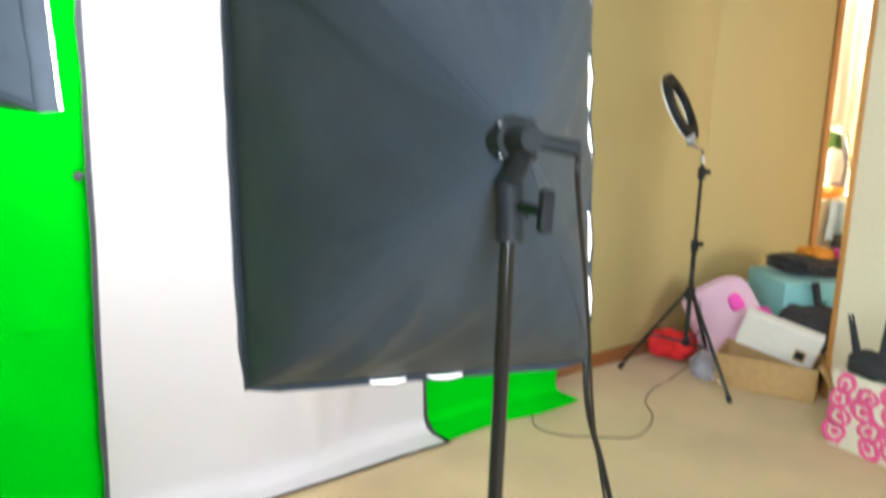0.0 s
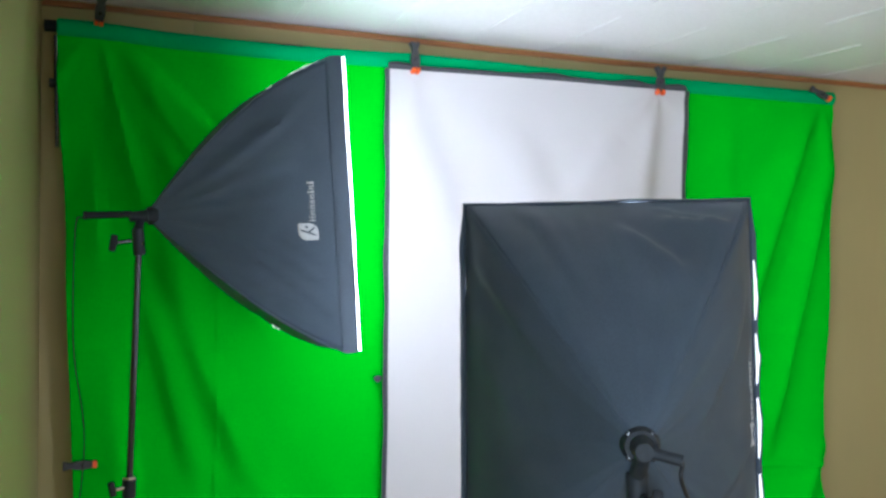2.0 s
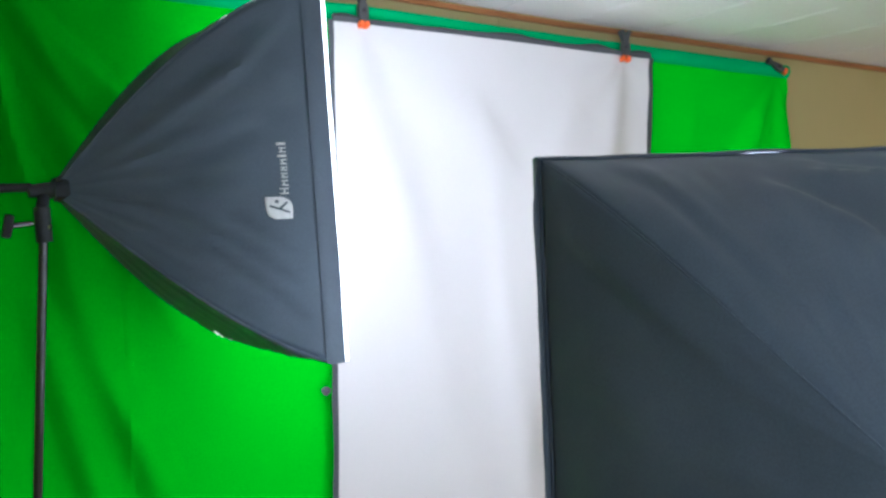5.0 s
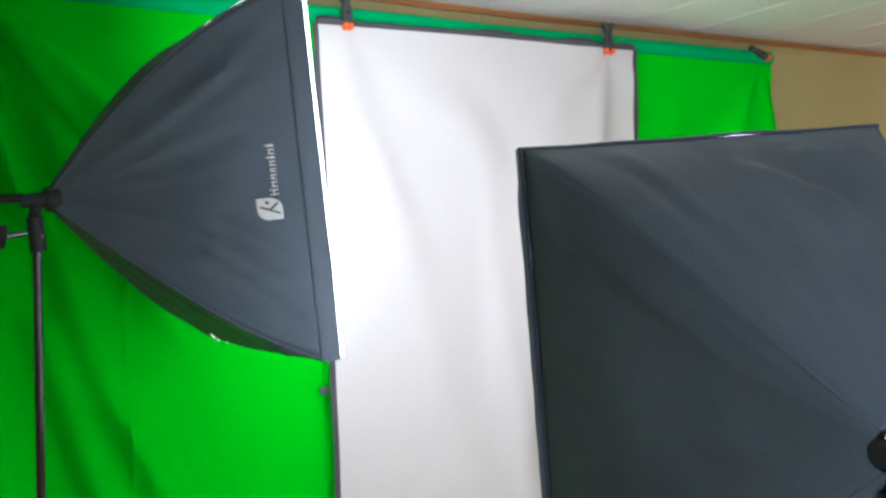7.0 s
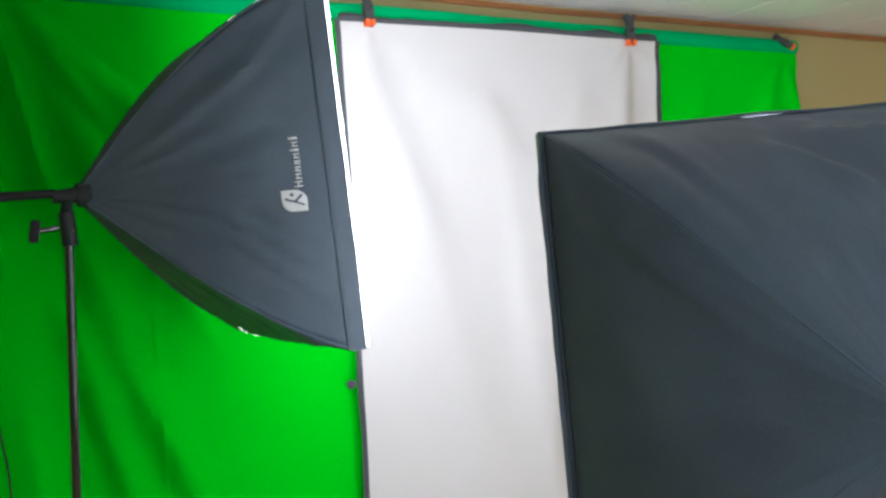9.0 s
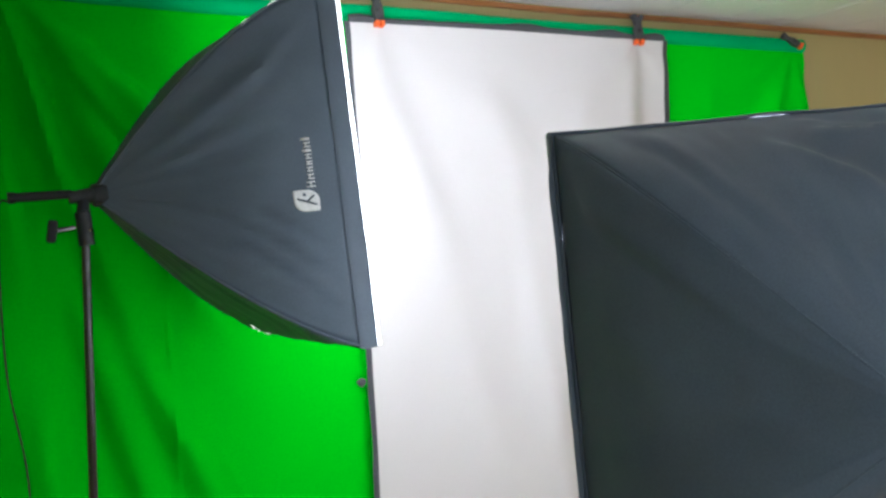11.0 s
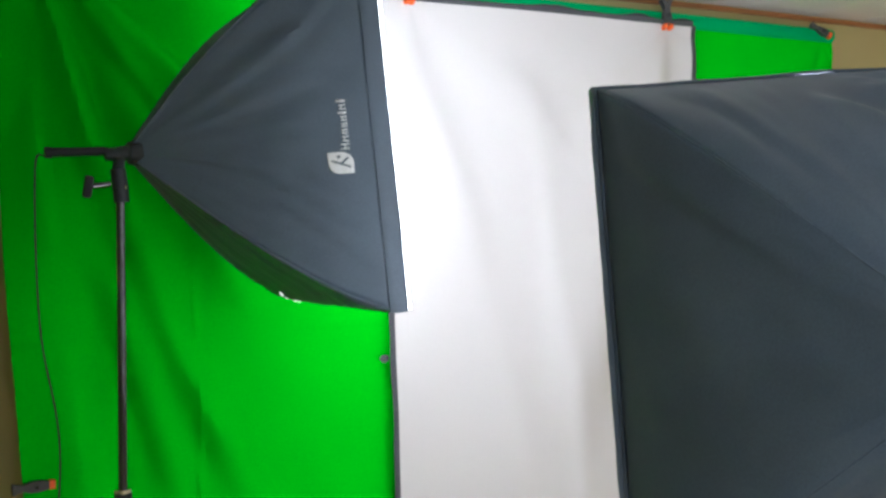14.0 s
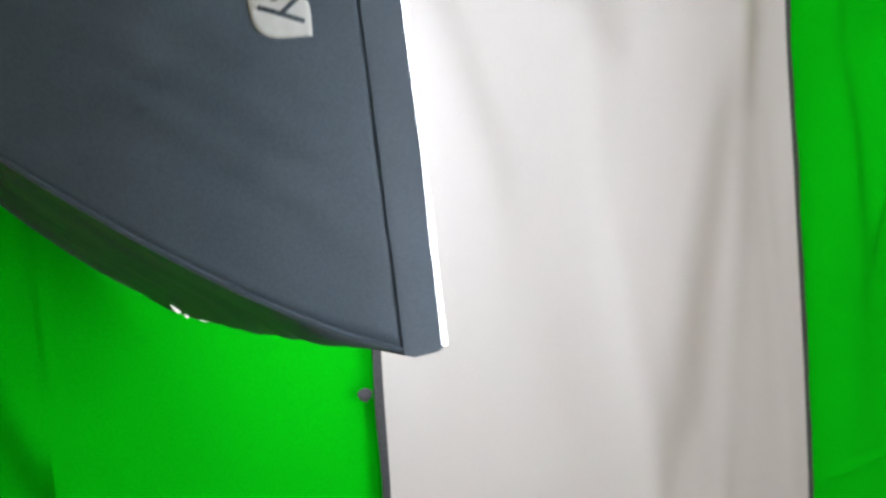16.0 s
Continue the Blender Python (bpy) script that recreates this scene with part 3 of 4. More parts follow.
def softbox(name, m, label, lit, seed, gaps, mark_side, mark_at, off=(0.0, 0.0), loose=(), hem_d=0.009, wrinkle=1.8, crown=0.0, rounded=False, pinches=()):
    """Local axes: x to the front, y across, z up; the speed ring lies at the origin."""
    t = thing(name, m, label, "softbox", "softboxes on stands")

    def ease(u, w):
        """How far the section is drawn in from a rectangle: round at the hub, square at the rim."""
        if not rounded:
            return 1.0
        n = (3.2 + 5.5 * u) / (1.0015 - min(1.0, u) ** 1.5)
        return (1 + abs(w) ** n) ** (-1 / n) * (1 + 0.07 * (1 - u))

    def panel(side):
        # side: (axis, sign); rods run along the four corners, the cloth sags a little between them
        axis, sign = side

        def f(u, v):
            h, hw = profile(u), profile_w(u)
            oy, oz = off[0] * (1 - u), off[1] * (1 - u)
            w = 2 * v - 1
            if axis == 1 and sign > 0:
                h += crown * arch(u) * (0.6 - 0.4 * w)
            elif axis == 0:
                h += crown * arch(u) * max(0.0, w) * (1.0 if sign < 0 else 0.2)
            sag = (0.004 if rounded else 0.003) * math.sin(math.pi * u) * (1 - w * w) ** 0.8
            wr = 0.0050 * wob(u * 2.2 + seed, w * 4.5 * h + sign, axis * 3) + 0.0036 * wob(u * 6, w * 16 * h + seed, sign)
            wr += 0.0045 * math.sin(9 * w + 2.5 * wob(u * 2, seed)) * u * (1 - u) * 2
            cr = abs(math.sin(5.5 * w + 1.6 * wob(u * 1.5, w * 1.2, seed) + sign))
            wr += 0.004 * (1 - cr) ** 3 * math.sin(math.pi * u) ** 0.7 * min(1, 2.2 * u) * (1 if axis == 0 else 0.5) * (0.6 + wob(w * 3, u * 2, seed + 5))
            cr = abs(math.sin(11 * w + 2.2 * u + 2.0 * wob(u * 2.5, w * 2, seed + 2)))
            wr += 0.004 * (1 - cr) ** 2 * u * u * (0.5 + 1.2 * wob(w * 4, u * 3, seed + 8))
            for w0, bend, tall, wide in RIDGES:
                d = (w * (1 if axis == 0 else 0.7) - w0 * (1 if sign < 0 else -1) - bend * (u - 0.5) - 0.05 * wob(u * 3, w0, seed)) / wide
                wr -= tall * math.exp(-d * d) * math.sin(math.pi * min(1.0, u * 1.02)) ** 0.6 * (0.75 + 0.5 * wob(u * 4, w0 * 7, seed))
            for ax, sg, ua, wa, ub, wb, wide, tall in pinches:
                if (ax, sg) == (axis, sign):
                    wr += crease(u, w * 0.7, ua, wa * 0.7, ub, wb * 0.7, wide, tall) / wrinkle
            wr *= wrinkle
            r = ease(u, w)
            wr *= min(1, 6 * (1 - u) + 0.15) * min(1, (1 - w * w) * 5)
            if axis == 0:
                return Vector((DEPTH * u, oy + sign * (HALF_W * hw * r - sag - wr), oz + HALF_H * h * w * r))
            hang_low = 0.3 * crown * bump01(u, 0.87, 0.085) * (1 - w * w) ** 0.3 if sign < 0 else 0.0
            return Vector((DEPTH * u, oy + HALF_W * hw * w * r, oz + sign * (HALF_H * h * r - sag - wr + hang_low)))
        return f
    for side in ((0, -1), (0, 1), (1, -1), (1, 1)):
        ob = part("fabric_panel", sheet(panel(side), 44, 44), [NYLON, SILVER], t, "black nylon panel with a silver lining")
        thicken(ob, 0.0016, 1, 0)
    # corner seams over the rods
    for sy in (-1, 1):
        for sz in (-1, 1):
            pts = [(DEPTH * k / 12, off[0] * (1 - k / 12) + sy * HALF_W * profile_w(k / 12) * ease(k / 12, 1), off[1] * (1 - k / 12) + sz * HALF_H * (profile(k / 12) + crown * arch(k / 12) * (sz > 0) * (1.0 if sy < 0 else 0.2)) * ease(k / 12, 1)) for k in range(13)]
            part("corner_seam", tube(pts, 0.0016 if rounded else 0.0028, 6, 4), NYLON, t)
    # rim band, a little loose, with a stitched groove behind it
    bm = bmesh.new()
    n, rows = 220, []
    for i in range(n):
        a = i / n * 4
        k, u = int(a), a - int(a)
        c = ((-1, -1), (1, -1), (1, 1), (-1, 1))
        p, q = Vector(c[k]), Vector(c[(k + 1) % 4])
        e = p.lerp(q, u)
        y, z = e.x * HALF_W, e.y * HALF_H
        out = Vector((0, e.x if abs(e.x) > 0.999 else 0, e.y if abs(e.y) > 0.999 else 0))
        slack = 0.0030 * wob(y * 9 + seed, z * 9, 1) * min(1, 8 * min(u, 1 - u))
        cut = 0.005 * wob(y * 6, z * 6 + seed, 4)
        rows.append([bm.verts.new(Vector((x, y, z)) + out * (o + slack)) for x, o in ((DEPTH - 0.004, 0.0025), (DEPTH + 0.004, 0.0055), (DEPTH + 0.028 + cut, 0.0062), (DEPTH + 0.035 + cut, 0.0045), (DEPTH + 0.035 + cut, 0.0), (DEPTH - 0.002, 0.0))])
    for i in range(n):
        a, b = rows[i], rows[(i + 1) % n]
        for k in range(6):
            bm.faces.new((a[k], a[(k + 1) % 6], b[(k + 1) % 6], b[k]))
    part("rim_band", bm, NYLON_BAND, t, "black rim band")

    # white front cloth, softly bulging
    def front(u, v):
        y, z = (2 * u - 1), (2 * v - 1)
        return Vector((DEPTH + 0.036 + 0.02 * (1 - y ** 4) * (1 - z ** 4) + 0.003 * wob(y * 3, z * 3, seed), y * (HALF_W + 0.003), z * (HALF_H + 0.003)))
    ob = part("diffuser", sheet(front, 24, 30), lit, t, "glowing white diffuser cloth")
    thicken(ob, hem_d, 0, 0.0)
    if hem_d < 0.005:
        for y0, y1, z0, z1 in ((-1, 1, -1, -0.985), (-1, 1, 0.985, 1), (-1, -0.98, -0.985, 0.985), (0.98, 1, -0.985, 0.985)):
            part("diffuser_hem", span((DEPTH + 0.034, y0 * (HALF_W - 0.001), z0 * (HALF_H - 0.002)), (DEPTH + 0.042, y1 * (HALF_W - 0.001), z1 * (HALF_H - 0.002)), 0.001), WHITE_FABRIC, t, "white diffuser hem")
    # slivers with their own emission for lamp light leaking where the band gapes
    for axis, sign, at, length, wide in gaps:
        def sliver(u, v):
            w = 2 * u - 1
            half = gape(w, wide, at)
            along = at + length / 2 * w
            o = (HALF_W if axis == 0 else HALF_H) + 0.0055 + v * half * 2
            x = DEPTH - 0.003 * (1 - w * w) * (1 - v)
            return Vector((x, sign * o, along)) if axis == 0 else Vector((x, along, sign * o))
        ob = part("band_gap", sheet(sliver, 18, 3), GAP_GLOW, t, "glowing strip for light leaking at the band")
        thicken(ob, 0.002)
    # the band's loose outer lip past the gaps
    for axis, sign in loose:
        def lip(u, v):
            reach = (HALF_H if axis == 0 else HALF_W)
            along = reach * (2 * u - 1)
            g = 0.0
            for ax, sg, at, length, wide in gaps:
                if (ax, sg) == (axis, sign):
                    w = (along - at) / (length / 2)
                    if abs(w) < 1:
                        g = gape(w, wide, at) * 2
            fade = min(1, 12 * min(u, 1 - u))
            o = (HALF_W if axis == 0 else HALF_H) + 0.004 + g + v * fade * (0.007 - 0.25 * g + 0.002 * wob(along * 14, seed))
            return Vector((DEPTH + 0.004, sign * o, along)) if axis == 0 else Vector((DEPTH + 0.004, along, sign * o))
        thicken(part("band_lip", sheet(lip, 130, 2), NYLON_BAND, t), 0.004)
    # speed ring, lamp holder, handle and its tilting bracket
    part("speed_ring", rod((-0.010, *off), (0.012, *off), 0.0205, 0.026, 24), HEAD, t)
    for a in range(4):
        ang = radians(45 + 90 * a)
        part("rod_socket", box((0.016, 0.007, 0.008), Matrix.Translation((0.0, off[0] + 0.021 * math.cos(ang), off[1] + 0.021 * math.sin(ang))) @ pose(0, 0, 0, 45 + 90 * a), 0.002), BLACK_METAL, t)
    part("lamp_holder", rod((-0.050, *off), (-0.010, *off), 0.011, 0.015, 20), HEAD, t)
    # printed mark: a pale leaf badge and a row of small bars
    sgn = mark_side

    def on_panel(x, z, lift):
        u = x / DEPTH
        h = profile(u)
        w = z / (HALF_H * h * ease(u, z / (HALF_H * h)))
        p = panel((0, sgn))(u, (w + 1) / 2)
        return p + Vector((0, sgn * lift, 0))

    def patch(x0, x1, z0, z1, lift, rx=0, tilt=0.0, nu=6, nv=6, leaf=False):
        cx, cz = (x0 + x1) / 2, (z0 + z1) / 2
        ca, sa = math.cos(tilt), math.sin(tilt)

        def f(u, v):
            a, b = (u - 0.5) * 2, (v - 0.5) * 2
            if leaf:
                # two opposite corners rounded off
                r = 1.0
                if a * b > 0:
                    q = max(abs(a), abs(b), 1e-6)
                    d = math.hypot(a, b) / q
                    r = 1 / d
                a, b = a * r, b * r
            px, pz = a * (x1 - x0) / 2, b * (z1 - z0) / 2
            return on_panel(cx + ca * px - sa * pz, cz + sa * px + ca * pz, lift)
        return sheet(f, nu, nv)
    x, z = mark_at
    thicken(part("printed_badge", patch(x - 0.021, x + 0.021, z - 0.020, z + 0.020, 0.0026, nu=12, nv=12, leaf=True), PRINT, t, "pale grey leaf-shaped print"), 0.0008)
    for tilt, ox, oz, ln in ((0.42, 0.0, -0.002, 0.034), (-0.7, 0.006, 0.004, 0.017)):
        thicken(part("badge_stroke", patch(x + ox - ln / 2, x + ox + ln / 2, z + oz - 0.0017, z + oz + 0.0017, 0.0040, tilt=-tilt * sgn * -1, nu=6, nv=2), NYLON, t), 0.0008)
    thicken(part("badge_dot", patch(x - 0.006, x - 0.001, z + 0.009, z + 0.014, 0.0040, nu=2, nv=2), NYLON, t), 0.0008)
    zz = z + 0.024
    for k, (ln, tall) in enumerate(((0.0145, 1.0), (0.014, 0.75), (0.0125, 0.75), (0.011, 0.75), (0.013, 0.75), (0.008, 0.95), (0.013, 0.75), (0.0085, 1.0))):
        xe = x + 0.017
        for lo in (zz, zz + ln - 0.0062):
            thicken(part("printed_bar", patch(xe - 0.015 * tall, xe, lo, lo + 0.0022, 0.0026, nu=2, nv=2), PRINT, t), 0.0008)
        thicken(part("printed_bar", patch(xe - 0.0085, xe - 0.0062, zz + 0.0022, zz + ln - 0.0062, 0.0026, nu=2, nv=2), PRINT, t), 0.0008)
        zz += ln
    return t


def light_stand(name, x, y, top, label, clamp_z, yaw, leg_r=0.34, lean=0.0):
    s = thing(name, pose(x - top * math.tan(radians(lean)), y, 0, 0, lean, 0) @ pose(0, 0, 0, 0, 0, yaw), label, "light stand", "light stands under the softboxes")
    part("top_tube", rod((0, 0, clamp_z - 0.05), (0, 0, top), 0.0080), BLACK_METAL, s)
    part("middle_tube", rod((0, 0, 0.5), (0, 0, clamp_z), 0.0110), BLACK_METAL, s)
    part("bottom_tube", rod((0, 0, 0.13), (0, 0, 0.62), 0.0135), BLACK_METAL, s)
    for z in (clamp_z, 0.62):
        col = part("collar", rod((0, 0, z - 0.026), (0, 0, z + 0.018), 0.0155), BLACK_PLASTIC, s)
        part("collar_ring", rod((0, 0, z + 0.018), (0, 0, z + 0.024), 0.0150), CHROME, col)
        kn = part("locking_knob", rod((-0.016, -0.004, z), (-0.036, -0.010, z), 0.006), CHROME, s)
        part("knob_wing", box((0.014, 0.012, 0.036), Matrix.Translation((-0.043, -0.012, z + 0.002)) @ pose(0, 0, 0, 0, -14, 15), 0.004), BLACK_PLASTIC, kn)
    part("leg_hub", rod((0, 0, 0.40), (0, 0, 0.45), 0.022), BLACK_PLASTIC, s)
    part("brace_hub", rod((0, 0, 0.15), (0, 0, 0.19), 0.020), BLACK_PLASTIC, s)
    for k in range(3):
        a = radians(120 * k)
        d = Vector((math.cos(a), math.sin(a), 0))
        leg = part("leg", rod(d * 0.02 + Vector((0, 0, 0.42)), d * leg_r + Vector((0, 0, 0.012)), 0.0085), BLACK_METAL, s)
        part("rubber_foot", rod(d * (leg_r - 0.02) + Vector((0, 0, 0.03)), d * (leg_r + 0.006) + Vector((0, 0, 0.004)), 0.0115), BLACK_PLASTIC, leg)
        part("brace", rod(d * 0.018 + Vector((0, 0, 0.17)), d * (leg_r * 0.52) + Vector((0, 0, 0.215)), 0.005), BLACK_METAL, s)
    return s


def basis(origin, ahead, up):
    ahead = Vector(ahead).normalized()
    side = Vector(up).cross(ahead).normalized()
    top = ahead.cross(side)
    return Matrix.Translation(origin) @ Matrix((ahead, side, top)).transposed().to_4x4()


def bracket(parent, m_inv, pole_top, off=(0.0, 0.0)):
    """The tilting head between a stand and a lamp, in the lamp's own axes."""
    p = m_inv @ Vector(pole_top)
    part("tilt_bracket", rod((-0.026, off[0], off[1] - 0.008), p + Vector((0, 0, 0.030)), 0.010, 0.011), HEAD, parent)
    hd = part("stand_socket", rod(p + Vector((0, 0, 0.034)), p + Vector((0, 0, -0.026)), 0.0135), HEAD, parent)
    part("socket_screw", rod(p + Vector((0.006, -0.019, 0.0)), p + Vector((0.008, -0.021, 0.0)), 0.004), CHROME, hd)
    kn = part("tilt_knob", rod(p + Vector((-0.018, -0.006, 0.008)), p + Vector((-0.050, -0.014, 0.006)), 0.005), BLACK_METAL, parent)
    part("knob_wing", box((0.016, 0.013, 0.040), Matrix.Translation(p + Vector((-0.057, -0.016, 0.006))) @ pose(0, 0, 0, 10, 12, 0), 0.005), BLACK_PLASTIC, kn)


# the softbox that lights the backdrops from the side
A1 = radians(LYAW)
LN = Vector((math.cos(A1) * math.cos(radians(4.6)), math.sin(A1) * math.cos(radians(4.6)), math.sin(radians(4.6))))
near_mid = Vector((1.760, 2.046, 1.573))
across = Vector((math.sin(A1), -math.cos(A1), 0))
LM = basis(near_mid - across * HALF_W - LN * (DEPTH + 0.03), LN, (0, 0, 1))
soft_l = softbox("softbox", LM, "black nylon softbox with a lit white front, seen from its side", DIFFUSER, 3.0,
                 (), -1, (0.313, -0.055), wrinkle=0.75, crown=0.052,
                 pinches=((0, -1, 0.25, 0.45, 0.85, 0.70, 0.018, 0.0030), (0, -1, 0.25, 0.25, 0.60, 0.36, 0.018, 0.0025), (0, -1, 0.62, 0.30, 0.97, 0.42, 0.012, 0.0022),
                          (0, -1, 0.52, -0.34, 0.93, -0.60, 0.014, 0.0035), (0, -1, 0.55, -0.52, 0.97, -0.80, 0.014, 0.0035), (0, -1, 0.62, -0.22, 0.88, -0.40, 0.012, 0.003),
                          (0, -1, 0.20, -0.25, 0.55, -0.30, 0.020, 0.003), (0, -1, 0.35, 0.05, 0.75, 0.10, 0.022, 0.0025), (0, -1, 0.70, 0.66, 0.98, 0.86, 0.014, 0.003)))
# glints along the seams, laid on as strips with their own emission
for low, a, c in ((1, 0.81, 0.84), (1, 0.85, 0.865), (1, 0.89, 0.98), (0, 0.64, 0.70), (0, 0.72, 0.96)):
    def glint(u, v):
        s = a + (c - a) * u
        w = 0.0030 * math.sin(math.pi * (0.08 + 0.84 * u)) * (1 + 0.5 * wob(s * 40, low))
        if low:
            return Vector((DEPTH * s, 0.62 * HALF_W * profile_w(s), -HALF_H * profile(s) - 0.0008 - 0.0122 * bump01(s, 0.87, 0.085) - w * (v * 2 - 0.4)))
        return Vector((DEPTH * s, -HALF_W * profile_w(s) - 0.0022, HALF_H * (profile(s) + 0.052 * arch(s)) + 0.0005 + w * (v * 1.6 - 0.6)))
    thicken(part("lining_edge", sheet(glint, 10, 2), LINING_GLINT, soft_l, "glint of the lining at a seam, drawn as a glowing strip"), 0.002)
part("handle", rod((-0.045, 0, 0.006), (-0.142, 0, 0.009), 0.0080, 0.0085), BLACK_PLASTIC, soft_l)
part("handle_end", rod((-0.138, 0, 0.0087), (-0.149, 0, 0.0093), 0.0098), BLACK_PLASTIC, soft_l)
LP = (1.300, 2.197)
bracket(soft_l, LM.inverted(), (*LP, 1.475))
light_stand("light_stand", *LP, 1.46, "black telescopic light stand under the side softbox", 0.908, 20, lean=1.6)
hx = LM @ Vector((-0.148, 0, 0.006))
cord = part("power_cord", tube([hx, hx + Vector((-0.018, 0.004, -0.03)), hx + Vector((-0.020, 0.01, -0.30)), hx + Vector((0.004, 0.02, -0.52)), hx + Vector((-0.016, 0.03, -0.80)), (1.16, 2.25, 0.30), (1.20, 2.30, 0.004), (1.14, 2.45, 0.005)], 0.0019), RUBBER)
tagged(cord, "thin black power cord hanging from the lamp handle", "cable")

# the softbox that the camera sees from behind
tl, tr, bl, br = Vector((1.870, 1.562, 1.575)), Vector((2.309, 1.325, 1.590)), Vector((1.862, 1.478, 0.885)), Vector((2.310, 1.278, 0.898))
mid = (tl + tr + bl + br) / 4
upv = (tl + tr - bl - br).normalized()
RN = ((tr + br - tl - bl).cross(upv) * -1).normalized()
if RN.y < 0:
    RN = -RN
RM = basis(mid - RN * (DEPTH + 0.02), RN, upv) @ Matrix.Diagonal((1, 1.018, 1.004, 1))
R_OFF = (-0.020, -0.016)
soft_r = softbox("softbox", RM, "black nylon softbox facing the backdrops, with bright gaps at its rim", DIFFUSER_R, 11.0,
                 ((0, -1, 0.185, 0.10, 0.0022), (0, -1, 0.07, 0.085, 0.0022), (0, -1, -0.045, 0.10, 0.0028), (0, -1, -0.155, 0.07, 0.0022), (0, -1, -0.25, 0.07, 0.0022),
                  (1, -1, -0.03, 0.05, 0.0024), (1, -1, 0.05, 0.05, 0.0024)), -1, (0.318, -0.045), R_OFF, ((0, -1), (0, 1), (1, -1)), 0.002, 0.5, rounded=True,
                 pinches=((1, 1, 0.80, -0.86, 0.84, -0.45, 0.022, 0.010), (1, 1, 0.86, -0.80, 0.92, -0.40, 0.016, 0.007),
                          (1, 1, 0.55, -0.60, 0.75, -0.15, 0.030, 0.009), (1, 1, 0.45, 0.45, 0.86, 0.62, 0.030, -0.005),
                          (0, 1, 0.40, 0.55, 0.85, 0.72, 0.030, 0.004), (0, 1, 0.35, -0.2, 0.8, 0.15, 0.05, 0.003),
                          (1, -1, 0.4, 0.5, 0.85, 0.66, 0.035, -0.010), (1, -1, 0.5, -0.1, 0.8, 0.25, 0.05, 0.008),
                          (0, -1, 0.35, 0.1, 0.75, 0.5, 0.04, 0.010), (0, -1, 0.5, -0.5, 0.8, -0.2, 0.03, 0.008)))
RP = (1.930, 1.050)
ri = RM.inverted()
bracket(soft_r, ri, (*RP, 1.185), R_OFF)
part("handle", rod((-0.040, R_OFF[0], R_OFF[1]), (-0.046, -0.064, -0.026), 0.0072), HEAD, soft_r)
light_stand("light_stand", *RP, 1.17, "black telescopic light stand under the softbox that faces the wall", 0.80, 35)
hr = RM @ Vector((-0.046, -0.064, -0.027))
cord = part("power_cord", tube([hr, hr + Vector((0.010, 0.006, -0.04)), hr.lerp(Vector((2.318, 1.245, 0.80)), 0.45), (2.318, 1.245, 0.80), (2.36, 1.23, 0.60), (2.40, 1.22, 0.35), (2.42, 1.15, 0.006), (2.6, 1.0, 0.006)], 0.0026), RUBBER)
tagged(cord, "thin black power cord hanging from the lamp handle", "cable")
cord = part("extension_cord", tube([(2.322, 1.300, 1.02), (2.318, 1.275, 0.92), (2.322, 1.262, 0.82), (2.385, 1.262, 0.67), (2.46, 1.22, 0.35), (2.50, 1.1, 0.008), (2.7, 0.8, 0.008)], 0.0048), RUBBER)
tagged(cord, "black cable hanging along the softbox edge to the floor", "cable")


# ---- ring lamp on its tripod ----
ring = thing("ring_lamp", pose(4.586, 2.611, 0), "unlit ring lamp on a slim black tripod stand", "ring lamp")
part("upper_tube", rod((0, 0, 0.55), (0, 0, 0.985), 0.0085), BLACK_METAL, ring)
part("lower_tube", rod((0, 0, 0.16), (0, 0, 0.62), 0.0115), BLACK_METAL, ring)
for z in (0.62, 0.945):
    col = part("collar", rod((0, 0, z - 0.03), (0, 0, z + 0.02), 0.017), BLACK_PLASTIC, ring)
    part("knob", box((0.03, 0.014, 0.022), Matrix.Translation((0.028, -0.012, z)), 0.004), BLACK_PLASTIC, col)
part("leg_hub", rod((0, 0, 0.37), (0, 0, 0.42), 0.022), BLACK_PLASTIC, ring)
part("brace_hub", rod((0, 0, 0.15), (0, 0, 0.18), 0.018), BLACK_PLASTIC, ring)
for d in ((-0.113, -0.318), (-0.16, 0.235), (0.30, 0.06)):
    v = Vector((*d, 0))
    leg = part("leg", rod(v * 0.06 + Vector((0, 0, 0.40)), v + Vector((0, 0, 0.010)), 0.0085), BLACK_METAL, ring)
    part("rubber_foot", rod(v * 0.95 + Vector((0, 0, 0.028)), v * 1.01 + Vector((0, 0, 0.004)), 0.011), BLACK_PLASTIC, leg)
    part("brace", rod(v * 0.05 + Vector((0, 0, 0.165)), v * 0.55 + Vector((0, 0, 0.185)), 0.005), BLACK_METAL, ring)
rc = Vector((4.352 - 4.56, 0.0, 1.222))
rn = (Vector((-0.77, 0.63, 0)) * 0.87 + Vector((-0.63, -0.77, 0)) * -0.48 + Vector((0, 0, -0.50))).normalized()
rm = basis(rc, rn, (0.3, 0, 1))


def annulus(r0, r1, x0, x1, bulge, n=56):
    bm = bmesh.new()
    rows = []
    for i in range(n):
        a = 2 * math.pi * i / n
        c, s = math.cos(a), math.sin(a)
        rows.append([bm.verts.new(rm @ Vector((x, r * c, r * s))) for r, x in ((r0, x0), (r0, x1), ((r0 + r1) / 2, x1 + bulge), (r1, x1), (r1, x0), ((r0 + r1) / 2, x0 - abs(bulge)))])
    for i in range(n):
        p, q = rows[i], rows[(i + 1) % n]
        for k in range(6):
            bm.faces.new((p[k], p[(k + 1) % 6], q[(k + 1) % 6], q[k]))
    return bm


